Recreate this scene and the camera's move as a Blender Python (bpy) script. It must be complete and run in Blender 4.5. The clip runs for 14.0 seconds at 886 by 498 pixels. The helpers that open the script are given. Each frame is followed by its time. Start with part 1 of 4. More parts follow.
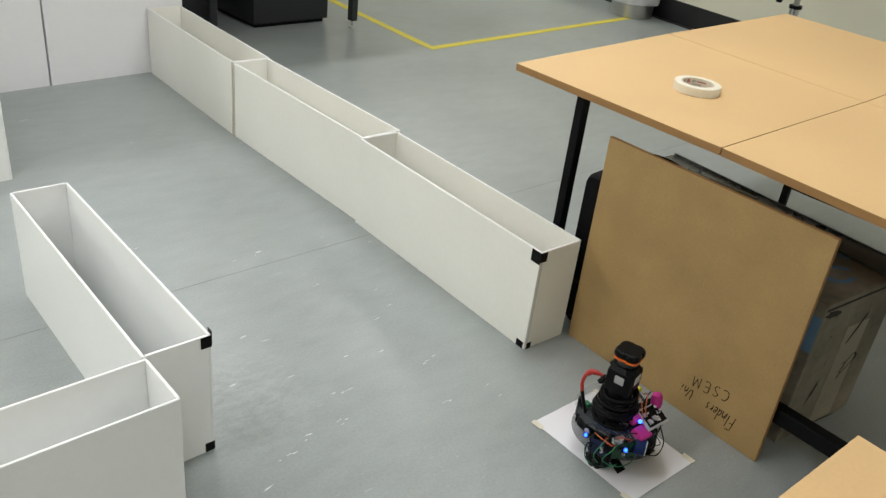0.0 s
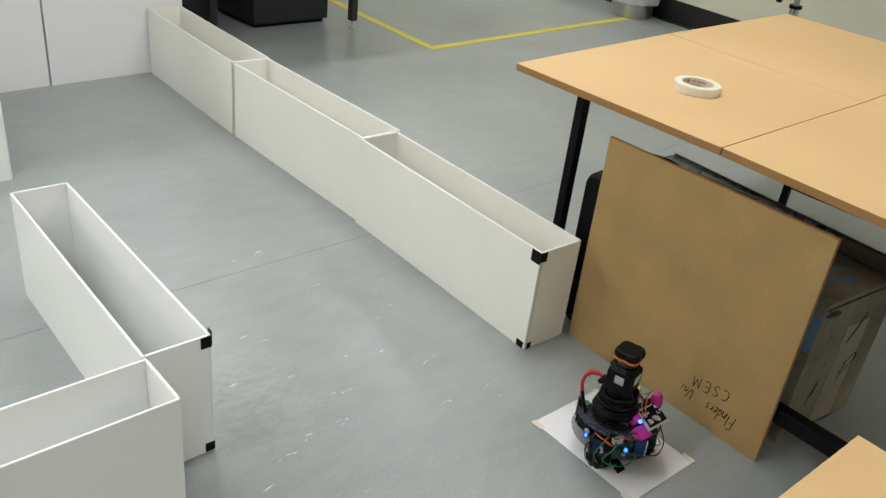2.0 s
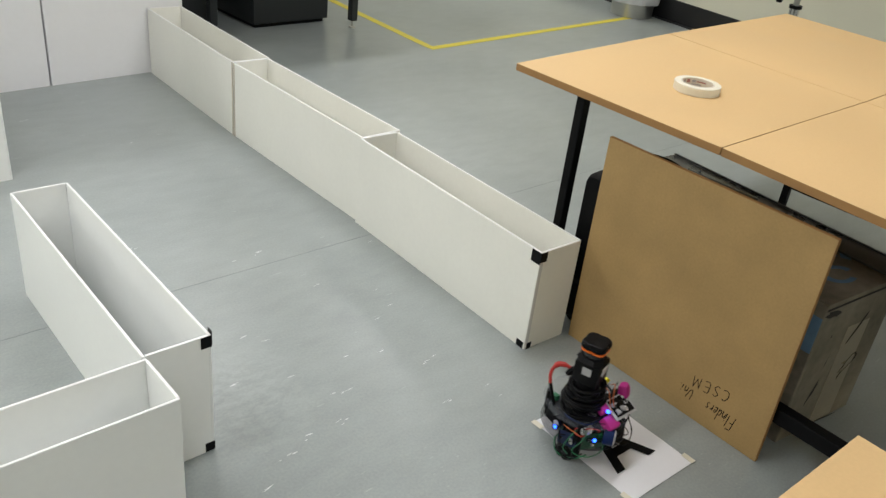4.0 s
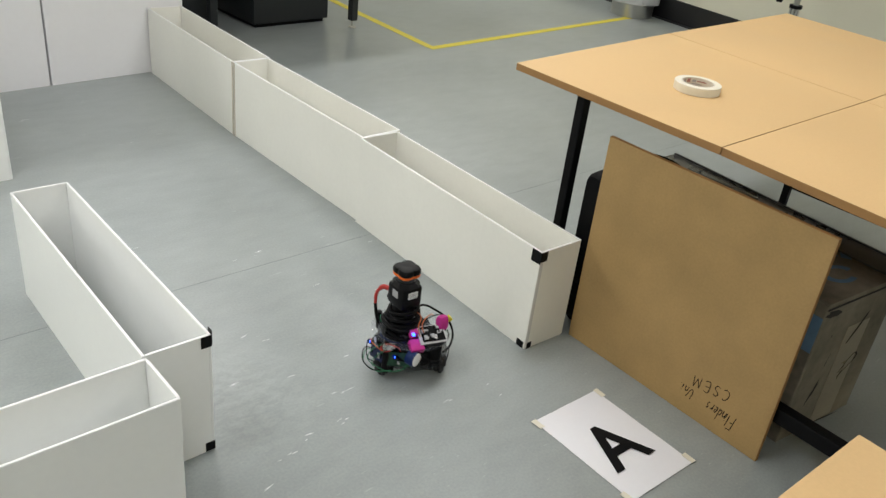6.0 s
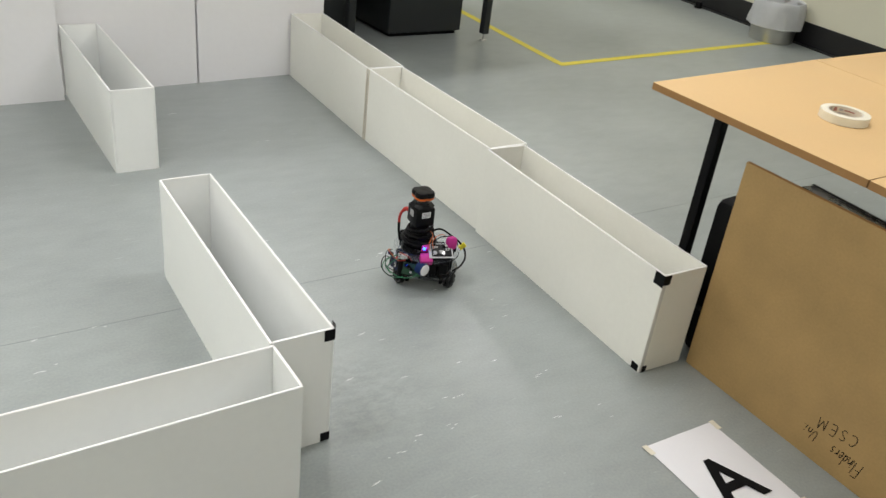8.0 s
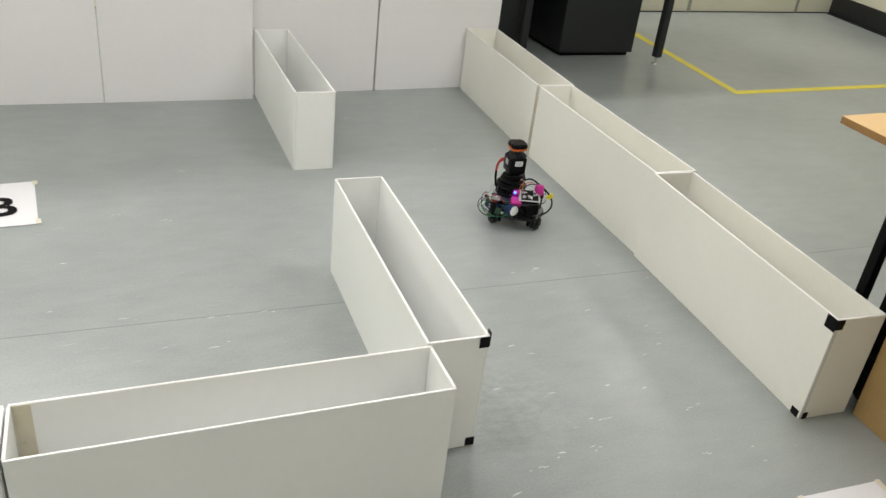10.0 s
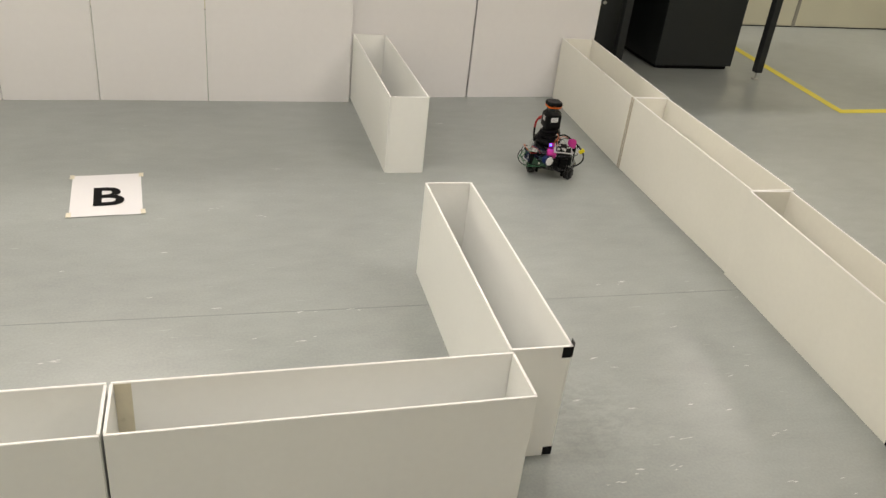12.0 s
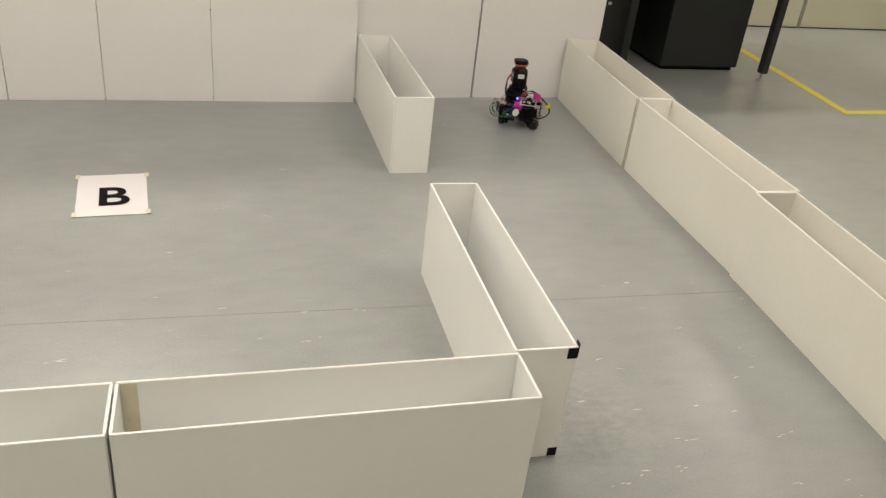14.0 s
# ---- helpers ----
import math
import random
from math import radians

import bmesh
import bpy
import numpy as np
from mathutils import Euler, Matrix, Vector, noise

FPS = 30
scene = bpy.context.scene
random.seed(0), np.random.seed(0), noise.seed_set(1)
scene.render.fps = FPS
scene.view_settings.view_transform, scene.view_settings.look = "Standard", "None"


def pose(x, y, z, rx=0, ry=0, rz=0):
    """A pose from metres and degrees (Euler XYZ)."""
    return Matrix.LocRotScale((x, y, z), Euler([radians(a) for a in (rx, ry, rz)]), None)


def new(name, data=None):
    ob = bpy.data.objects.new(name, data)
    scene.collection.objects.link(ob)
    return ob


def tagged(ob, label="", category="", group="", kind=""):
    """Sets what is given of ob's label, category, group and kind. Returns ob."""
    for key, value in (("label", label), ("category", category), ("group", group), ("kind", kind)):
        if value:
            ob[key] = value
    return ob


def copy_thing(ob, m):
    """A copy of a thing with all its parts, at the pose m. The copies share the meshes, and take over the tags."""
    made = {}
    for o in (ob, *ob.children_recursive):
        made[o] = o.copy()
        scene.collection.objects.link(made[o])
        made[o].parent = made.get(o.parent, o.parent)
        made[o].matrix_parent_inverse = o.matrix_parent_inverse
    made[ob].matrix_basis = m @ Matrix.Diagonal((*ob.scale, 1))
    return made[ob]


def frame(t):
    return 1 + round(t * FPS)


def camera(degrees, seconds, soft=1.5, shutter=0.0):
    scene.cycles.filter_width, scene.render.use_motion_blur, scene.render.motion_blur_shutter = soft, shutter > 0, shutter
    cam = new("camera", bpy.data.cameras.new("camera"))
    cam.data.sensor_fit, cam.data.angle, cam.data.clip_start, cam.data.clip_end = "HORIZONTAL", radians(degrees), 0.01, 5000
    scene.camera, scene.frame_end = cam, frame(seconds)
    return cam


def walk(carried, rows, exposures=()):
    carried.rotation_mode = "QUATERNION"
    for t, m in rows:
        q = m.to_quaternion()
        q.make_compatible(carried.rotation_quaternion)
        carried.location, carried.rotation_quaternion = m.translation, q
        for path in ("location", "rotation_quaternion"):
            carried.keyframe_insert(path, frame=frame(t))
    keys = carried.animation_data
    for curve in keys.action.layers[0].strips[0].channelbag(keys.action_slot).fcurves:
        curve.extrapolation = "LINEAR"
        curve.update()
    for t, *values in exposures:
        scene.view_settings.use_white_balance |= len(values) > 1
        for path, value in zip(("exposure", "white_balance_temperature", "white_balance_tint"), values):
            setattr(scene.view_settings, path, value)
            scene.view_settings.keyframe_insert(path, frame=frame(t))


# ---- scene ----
cam = camera(56.79, 14.0, soft=1.4, shutter=0.4)
PATH = [
    (0.0, pose(0.046, -0.001, 1.226, 61.03, -6.14, -44.06)),
    (5.5, pose(0.046, -0.001, 1.226, 61.03, -6.13, -44.06)),
    (6.0, pose(0.046, -0.001, 1.225, 61.03, -6.13, -44.05)),
    (6.5, pose(0.038, 0.003, 1.223, 61.11, -6.23, -43.05)),
    (7.0, pose(0.029, 0.002, 1.224, 61.10, -6.34, -40.11)),
    (7.5, pose(0.020, 0.008, 1.221, 61.06, -6.23, -37.59)),
    (8.0, pose(0.013, 0.007, 1.220, 61.06, -6.34, -35.23)),
    (8.5, pose(0.002, 0.008, 1.219, 61.01, -6.16, -32.47)),
    (9.0, pose(-0.011, 0.008, 1.218, 61.00, -6.11, -29.34)),
    (11.5, pose(-0.042, -0.007, 1.221, 60.89, -5.94, -18.15)),
    (12.0, pose(-0.045, -0.007, 1.221, 60.85, -5.85, -17.27)),
    (12.5, pose(-0.046, -0.006, 1.221, 60.84, -5.82, -16.98)),
    (13.0, pose(-0.048, -0.006, 1.221, 60.85, -5.84, -16.97)),
    (14.0, pose(-0.048, -0.006, 1.221, 60.85, -5.84, -16.97)),
]
EXPOSURES = [(0.0, 0.0, 6500, 10), (9.0, -0.02, 6650, 11), (11.5, -0.11, 7300, 13), (12.5, -0.17, 7700, 15), (14.0, -0.17, 7750, 15)]
walk(cam, PATH, EXPOSURES)

# ---- light: ceiling panels, faint grey surroundings ----
world = bpy.data.worlds.new("world")
scene.world = world
world.use_nodes = True
world.node_tree.nodes["Background"].inputs[0].default_value = (0.8, 0.9, 1.0, 1)
world.node_tree.nodes["Background"].inputs[1].default_value = 0.05
LAMP_WATTS = 24.7
LAMP_COLOUR = (0.970, 0.975, 1.0)
LAMP_SPOTS = [(-1.2, -1.3), (-2.9, 1.55), (-2.9, 4.4), (-0.5, 1.55), (-0.5, 4.4), (2.6, -1.3), (2.0, 1.55), (2.0, 4.4), (4.5, 4.4)]
CEILING = 2.7


# ---- materials ----
def material(name, colour, rough=0.5, metal=0.0, vary=0.1, scale=6.0, fine=90.0, bump=0.0, spec=0.5, glow=None, alpha=1.0, transmit=0.0):
    m = bpy.data.materials.new(name)
    m.use_nodes = True
    nt = m.node_tree
    b = nt.nodes["Principled BSDF"]
    b.inputs["Roughness"].default_value = rough
    b.inputs["Metallic"].default_value = metal
    b.inputs["Specular IOR Level"].default_value = spec
    b.inputs["Base Color"].default_value = (*colour, 1)
    b.inputs["Alpha"].default_value = alpha
    b.inputs["Transmission Weight"].default_value = transmit
    if glow:
        b.inputs["Emission Color"].default_value = (*glow[0], 1)
        b.inputs["Emission Strength"].default_value = glow[1]
    if vary:
        geo = nt.nodes.new("ShaderNodeTexCoord")
        n1, n2 = nt.nodes.new("ShaderNodeTexNoise"), nt.nodes.new("ShaderNodeTexNoise")
        n1.inputs["Scale"].default_value, n2.inputs["Scale"].default_value = scale, fine
        n1.inputs["Detail"].default_value, n2.inputs["Detail"].default_value = 4, 5
        mix = nt.nodes.new("ShaderNodeMath")
        mix.operation = "MULTIPLY_ADD"
        mix.inputs[1].default_value = 0.45
        ramp = nt.nodes.new("ShaderNodeMapRange")
        ramp.inputs["From Min"].default_value, ramp.inputs["From Max"].default_value = 0.4, 1.05
        ramp.inputs["To Min"].default_value, ramp.inputs["To Max"].default_value = 1 - vary, 1 + vary
        hsv = nt.nodes.new("ShaderNodeHueSaturation")
        hsv.inputs["Color"].default_value = (*colour, 1)
        for n in (n1, n2):
            nt.links.new(geo.outputs["Object"], n.inputs["Vector"])
        nt.links.new(n2.outputs["Fac"], mix.inputs[0])
        nt.links.new(n1.outputs["Fac"], mix.inputs[2])
        nt.links.new(mix.outputs[0], ramp.inputs["Value"])
        nt.links.new(ramp.outputs[0], hsv.inputs["Value"])
        nt.links.new(hsv.outputs[0], b.inputs["Base Color"])
        rr = nt.nodes.new("ShaderNodeMapRange")
        rr.inputs["From Min"].default_value, rr.inputs["From Max"].default_value = 0.3, 0.7
        rr.inputs["To Min"].default_value, rr.inputs["To Max"].default_value = max(rough - 0.08, 0.02), min(rough + 0.08, 1)
        nt.links.new(n1.outputs["Fac"], rr.inputs["Value"])
        nt.links.new(rr.outputs[0], b.inputs["Roughness"])
        if bump:
            bm_ = nt.nodes.new("ShaderNodeBump")
            bm_.inputs["Strength"].default_value, bm_.inputs["Distance"].default_value = bump, 0.002
            nt.links.new(n2.outputs["Fac"], bm_.inputs["Height"])
            nt.links.new(bm_.outputs[0], b.inputs["Normal"])
    return m


def vinyl():
    """Grey sheet vinyl: cloudy wear, fine flecks and short pale scuffs with dent glints painted in."""
    m = material("grey_vinyl", (0.314, 0.344, 0.337), 0.29, vary=0.0, spec=0.5)
    nt = m.node_tree
    b = nt.nodes["Principled BSDF"]
    tc = nt.nodes.new("ShaderNodeTexCoord")

    def noise_at(scale, detail, stretch=(1, 1, 1), turn=0.0):
        mp = nt.nodes.new("ShaderNodeMapping")
        mp.inputs["Scale"].default_value, mp.inputs["Rotation"].default_value = stretch, (0, 0, radians(turn))
        n = nt.nodes.new("ShaderNodeTexNoise")
        n.inputs["Scale"].default_value, n.inputs["Detail"].default_value = scale, detail
        nt.links.new(tc.outputs["Object"], mp.inputs[0])
        nt.links.new(mp.outputs[0], n.inputs["Vector"])
        return n

    def rng(src, a, c, d, e):
        r = nt.nodes.new("ShaderNodeMapRange")
        for k, v in zip(("From Min", "From Max", "To Min", "To Max"), (a, c, d, e)):
            r.inputs[k].default_value = v
        nt.links.new(src, r.inputs["Value"])
        return r.outputs[0]

    def math_(op, a, c):
        n = nt.nodes.new("ShaderNodeMath")
        n.operation = op
        for i, v in enumerate((a, c)):
            if isinstance(v, float):
                n.inputs[i].default_value = v
            else:
                nt.links.new(v, n.inputs[i])
        return n.outputs[0]

    clouds, mid, fleck = noise_at(1.6, 5), noise_at(9, 6, (1, 2.2, 1), 25), noise_at(160, 3)
    scuff_glint, where = noise_at(58, 1.0, (0.26, 1.9, 1), 28), noise_at(4.0, 3)
    base = math_("ADD", rng(clouds.outputs["Fac"], 0.3, 0.7, 0.90, 1.09), rng(mid.outputs["Fac"], 0.28, 0.72, -0.055, 0.055))
    base = math_("ADD", base, rng(fleck.outputs["Fac"], 0.3, 0.7, -0.055, 0.055))
    mark = math_("MULTIPLY", rng(scuff_glint.outputs["Fac"], 0.725, 0.775, 0.0, 1.0), rng(where.outputs["Fac"], 0.41, 0.55, 0.0, 1.0))
    nick, spread = noise_at(90, 0.5, (0.5, 1.6, 1), -35), noise_at(2.2, 2)
    faint = math_("MULTIPLY", rng(nick.outputs["Fac"], 0.74, 0.80, 0.0, 1.0), rng(spread.outputs["Fac"], 0.45, 0.65, 0.0, 1.0))
    base = math_("ADD", base, math_("MULTIPLY", faint, 0.25))
    base = math_("ADD", base, math_("MULTIPLY", mark, 0.22))
    # a patch rubbed pale by traffic, with a lamp's sheen painted in too
    away = nt.nodes.new("ShaderNodeVectorMath")
    away.operation = "DISTANCE"
    away.inputs[1].default_value = (0.80, 1.26, 0.0)
    nt.links.new(tc.outputs["Object"], away.inputs[0])
    blot = noise_at(34, 5, (1, 1.8, 1), 15)
    rub_sheen = math_("MULTIPLY", rng(away.outputs["Value"], 0.05, 0.24, 1.0, 0.0), rng(blot.outputs["Fac"], 0.40, 0.62, 0.0, 1.0))
    base = math_("ADD", base, math_("MULTIPLY", rub_sheen, 0.16))
    hsv = nt.nodes.new("ShaderNodeHueSaturation")
    hsv.inputs["Color"].default_value = (0.314, 0.344, 0.337, 1)
    nt.links.new(base, hsv.inputs["Value"])
    nt.links.new(hsv.outputs[0], b.inputs["Base Color"])
    bp = nt.nodes.new("ShaderNodeBump")
    bp.inputs["Strength"].default_value, bp.inputs["Distance"].default_value = 0.06, 0.001
    nt.links.new(fleck.outputs["Fac"], bp.inputs["Height"])
    nt.links.new(bp.outputs[0], b.inputs["Normal"])
    return m


VINYL = vinyl()
WHITE_BOX = material("cream_white_plastic", (0.87, 0.865, 0.80), 0.36, vary=0.04, scale=3, fine=60)
COOL_BOX = material("bright_white_plastic", (0.895, 0.91, 0.89), 0.34, vary=0.03, scale=3, fine=60)
WHITE_RIM = material("cut_white_plastic_edge", (0.88, 0.88, 0.875), 0.35, vary=0.02)
PANEL = material("white_laminate", (0.84, 0.835, 0.85), 0.38, vary=0.03, scale=2, fine=40)
WALL = material("cream_wall_paint", (0.66, 0.645, 0.52), 0.6, vary=0.04, scale=2, fine=120, bump=0.05)
CEIL = material("ceiling_tile", (0.8, 0.8, 0.78), 0.8, vary=0.03)
MDF = material("raw_mdf", (0.68, 0.46, 0.225), 0.55, vary=0.07, scale=2.5, fine=240, bump=0.04, spec=0.35)
MDF_EDGE = material("cut_mdf_edge", (0.33, 0.175, 0.06), 0.7, vary=0.1, fine=300)
MDF_GREY = material("aged_mdf", (0.385, 0.252, 0.106), 0.6, vary=0.18, scale=7, fine=160, bump=0.04, spec=0.3)
BLACK_STEEL = material("black_steel", (0.004, 0.004, 0.0045), 0.4, spec=0.12, vary=0.2)
RUBBER = material("black_skirting", (0.009, 0.009, 0.01), 0.45, vary=0.15)
DARK_STEEL = material("charcoal_steel", (0.024, 0.027, 0.028), 0.45, spec=0.3, vary=0.08)
YELLOW = material("yellow_tape", (0.72, 0.61, 0.045), 0.45, vary=0.1, scale=12)
PAPER = material("white_paper", (0.80, 0.80, 0.83), 0.7, vary=0.02)
MASKING = material("masking_tape", (0.74, 0.70, 0.58), 0.65, vary=0.06, scale=30)
INK = material("black_ink", (0.004, 0.004, 0.0045), 0.8, vary=0, spec=0.15)
BLACK_TAPE = material("black_tape", (0.004, 0.004, 0.0045), 0.35, spec=0.12, vary=0.2, scale=40)
GLUE = material("yellowed_tape", (0.60, 0.54, 0.43), 0.5, vary=0.15, scale=20)
STAIN = material("aged_clear_tape", (0.66, 0.61, 0.47), 0.35, vary=0.08, scale=25)
CLEAR_TAPE = material("clear_tape_edge", (0.74, 0.74, 0.72), 0.2, vary=0.03)
SCUFF_GLINT = material("pale_scuff_glint", (0.66, 0.68, 0.68), 0.35, vary=0.1, scale=60)
SEAM = material("vinyl_weld", (0.280, 0.306, 0.298), 0.5, vary=0.2, scale=5)
CARD = material("dirty_cardboard", (0.21, 0.185, 0.14), 0.75, vary=0.5, scale=6, fine=40, bump=0.1)
BLUE_INK = material("blue_print", (0.13, 0.23, 0.34), 0.7, vary=0.2, scale=20)
CASE = material("black_case_fabric", (0.004, 0.004, 0.0045), 0.55, spec=0.12, vary=0.3, scale=40, bump=0.2)
GLOSS = material("dark_gloss_plastic", (0.012, 0.012, 0.013), 0.09, vary=0.1)
SHEET = material("glossy_black_sheet", (0.085, 0.087, 0.086), 0.28, vary=0.15, scale=9)
STEEL = material("brushed_steel", (0.5, 0.5, 0.49), 0.35, metal=1.0, vary=0.08, fine=200)
CHROME = material("chrome", (0.7, 0.7, 0.7), 0.12, metal=1.0, vary=0)
BAG = material("white_bin_bag", (0.75, 0.77, 0.8), 0.4, vary=0.06, scale=15, alpha=0.62)
TROFFER = material("lamp_diffuser", (0.8, 0.8, 0.8), 0.5, vary=0, glow=((1.0, 0.97, 0.9), 3.0))
PLASTIC = material("black_plastic", (0.004, 0.004, 0.0045), 0.38, spec=0.12, vary=0.15, scale=60)
CABLE = material("black_cable", (0.004, 0.004, 0.0045), 0.42, spec=0.12, vary=0.1, scale=50)
ACRYLIC = material("clear_acrylic", (0.35, 0.38, 0.42), 0.05, vary=0, alpha=0.09)
SMOKED = material("smoked_acrylic", (0.05, 0.055, 0.06), 0.1, vary=0.05, alpha=0.38)
ORANGE = material("orange_plastic", (0.85, 0.16, 0.015), 0.4, vary=0.05)
RED = material("red_sleeve", (0.40, 0.02, 0.016), 0.45, vary=0.08)
MAGENTA = material("magenta_foam", (0.46, 0.02, 0.22), 0.75, vary=0.1, scale=60, fine=300)
PCB_GREEN = material("green_circuit_board", (0.008, 0.05, 0.022), 0.4, vary=0.25, scale=90)
PCB_BLUE = material("blue_circuit_board", (0.007, 0.014, 0.06), 0.4, vary=0.25, scale=90)
SILVER = material("tinned_metal", (0.62, 0.62, 0.62), 0.3, metal=0.9, vary=0.15, scale=80)
BLUE_WRAP = material("blue_wrap", (0.007, 0.02, 0.085), 0.45, spec=0.15, vary=0.08, scale=40)
BOARD = material("pale_board", (0.40, 0.40, 0.41), 0.5, vary=0.15, scale=60)
WHITE_CAP = material("white_label", (0.78, 0.79, 0.8), 0.5, vary=0.02)
GREEN_WIRE = material("green_wire", (0.02, 0.16, 0.07), 0.45, vary=0)
YELLOW_PLUG = material("yellow_plug", (0.8, 0.68, 0.02), 0.4, vary=0.05)
BROWN_WIRE = material("orange_wire", (0.45, 0.10, 0.02), 0.5, vary=0)
STRIP = material("grey_strip", (0.30, 0.29, 0.25), 0.5, vary=0.1)
PRINT = material("dull_red_print", (0.36, 0.16, 0.14), 0.6, vary=0)
GREY_BAR = material("grey_print", (0.35, 0.35, 0.36), 0.6, vary=0)
LED = material("lit_blue_led", (0.1, 0.2, 1.0), 0.3, vary=0, glow=((0.012, 0.07, 1.0), 9.0))


# ---- mesh helpers ----
def box(bm, x0, y0, z0, x1, y1, z1, m=None, bevel=0.0):
    r = bmesh.ops.create_cube(bm, size=1.0)
    vs = r["verts"]
    bmesh.ops.scale(bm, vec=(x1 - x0, y1 - y0, z1 - z0), verts=vs)
    bmesh.ops.translate(bm, vec=((x0 + x1) / 2, (y0 + y1) / 2, (z0 + z1) / 2), verts=vs)
    if bevel:
        es = list({e for v in vs for e in v.link_edges})
        bv = bmesh.ops.bevel(bm, geom=es, offset=bevel, segments=2, affect="EDGES", profile=0.5)
        vs = list({v for f in bv["faces"] for v in f.verts} | {v for v in vs if v.is_valid})
    if m is not None:
        bmesh.ops.transform(bm, matrix=m, verts=vs)
    return vs


def cyl(bm, r0, r1, z0, z1, m=None, n=28, bevel=0.0):
    r = bmesh.ops.create_cone(bm, cap_ends=True, segments=n, radius1=r0, radius2=r1, depth=z1 - z0)
    vs = r["verts"]
    bmesh.ops.translate(bm, vec=(0, 0, (z0 + z1) / 2), verts=vs)
    if bevel:
        es = [e for e in {e for v in vs for e in v.link_edges} if abs(e.verts[0].co.z - e.verts[1].co.z) < 1e-6]
        bv = bmesh.ops.bevel(bm, geom=es, offset=bevel, segments=2, affect="EDGES", profile=0.5)
        vs = list({v for f in bv["faces"] for v in f.verts} | {v for v in vs if v.is_valid})
    if m is not None:
        bmesh.ops.transform(bm, matrix=m, verts=vs)
    return vs


def smooth_line(pts, steps=8):
    """A soft curve through the given places."""
    p = [Vector(q) for q in pts]
    p = [p[0] * 2 - p[1], *p, p[-1] * 2 - p[-2]]
    out = []
    for a, b, c, d in zip(p, p[1:], p[2:], p[3:]):
        for i in range(steps):
            t = i / steps
            out.append(0.5 * (2 * b + (c - a) * t + (2 * a - 5 * b + 4 * c - d) * t * t + (3 * b - a - 3 * c + d) * t ** 3))
    return out + [p[-2]]


def tube(bm, pts, r, n=8, steps=8):
    line = smooth_line(pts, steps)
    rings, side = [], None
    for i, q in enumerate(line):
        way = (line[min(i + 1, len(line) - 1)] - line[max(i - 1, 0)]).normalized()
        ref = side if side is not None else (Vector((0, 0, 1)) if abs(way.z) < 0.9 else Vector((1, 0, 0)))
        side = (ref - way * ref.dot(way)).normalized()
        up = way.cross(side)
        rings.append([bm.verts.new(q + r * (math.cos(2 * math.pi * k / n) * side + math.sin(2 * math.pi * k / n) * up)) for k in range(n)])
    for a, b in zip(rings, rings[1:]):
        for k in range(n):
            bm.faces.new((a[k], a[(k + 1) % n], b[(k + 1) % n], b[k]))
    bm.faces.new(rings[0][::-1])
    bm.faces.new(rings[-1])


def lathe(bm, profile, n=40, wave=None):
    """Turns (radius, height) pairs about z. wave(angle, height) adds to the radius."""
    rings = []
    for r, z in profile:
        ring = []
        for k in range(n):
            a = 2 * math.pi * k / n
            rr = r + (wave(a, z) if wave else 0)
            ring.append(bm.verts.new((rr * math.cos(a), rr * math.sin(a), z)))
        rings.append(ring)
    for a, b in zip(rings, rings[1:]):
        for k in range(n):
            bm.faces.new((a[k], a[(k + 1) % n], b[(k + 1) % n], b[k]))
    return rings


def mesh_of(name, bm, mat, soft=False):
    bmesh.ops.recalc_face_normals(bm, faces=bm.faces)
    me = bpy.data.meshes.new(name)
    bm.to_mesh(me)
    bm.free()
    me.materials.append(mat)
    if soft:
        for p in me.polygons:
            p.use_smooth = True
        me.set_sharp_from_angle(angle=radians(40))
    return me


def part(name, bm, mat, parent=None, label="", soft=False, m=None):
    ob = new(name, mesh_of(name, bm, mat, soft))
    if parent is not None:
        ob.parent = parent
    if m is not None:
        ob.matrix_basis = m
    return tagged(ob, label)


def thing(name, m, label, category, group=""):
    ob = new(name)
    ob.empty_display_size = 0.1
    ob.matrix_basis = m
    return tagged(ob, label, category, group)


def block(*dims, bevel=0.0, m=None):
    bm = bmesh.new()
    box(bm, *dims, m=m, bevel=bevel)
    return bm


def drum(*dims, m=None, n=28, bevel=0.0):
    bm = bmesh.new()
    cyl(bm, *dims, m=m, n=n, bevel=bevel)
    return bm


def piped(pts, r, n=8):
    bm = bmesh.new()
    tube(bm, pts, r, n)
    return bm


def writing(name, text, mat, parent, m, size, label="", bold=0.0, shear=0.0):
    cu = bpy.data.curves.new(name, "FONT")
    cu.body, cu.size, cu.align_x, cu.align_y = text, size, "CENTER", "CENTER"
    cu.extrude, cu.offset, cu.shear = 0.0003, bold, shear
    cu.resolution_u = 4
    tmp = new(name, cu)
    me = bpy.data.meshes.new_from_object(tmp.evaluated_get(bpy.context.evaluated_depsgraph_get()))
    bpy.data.objects.remove(tmp)
    me.materials.clear()
    me.materials.append(mat)
    ob = new(name, me)
    ob.parent, ob.matrix_basis = parent, m
    return tagged(ob, label)


# ---- the room ----
WEST, SOUTH, NORTH = -3.6, -3.0, 4.90


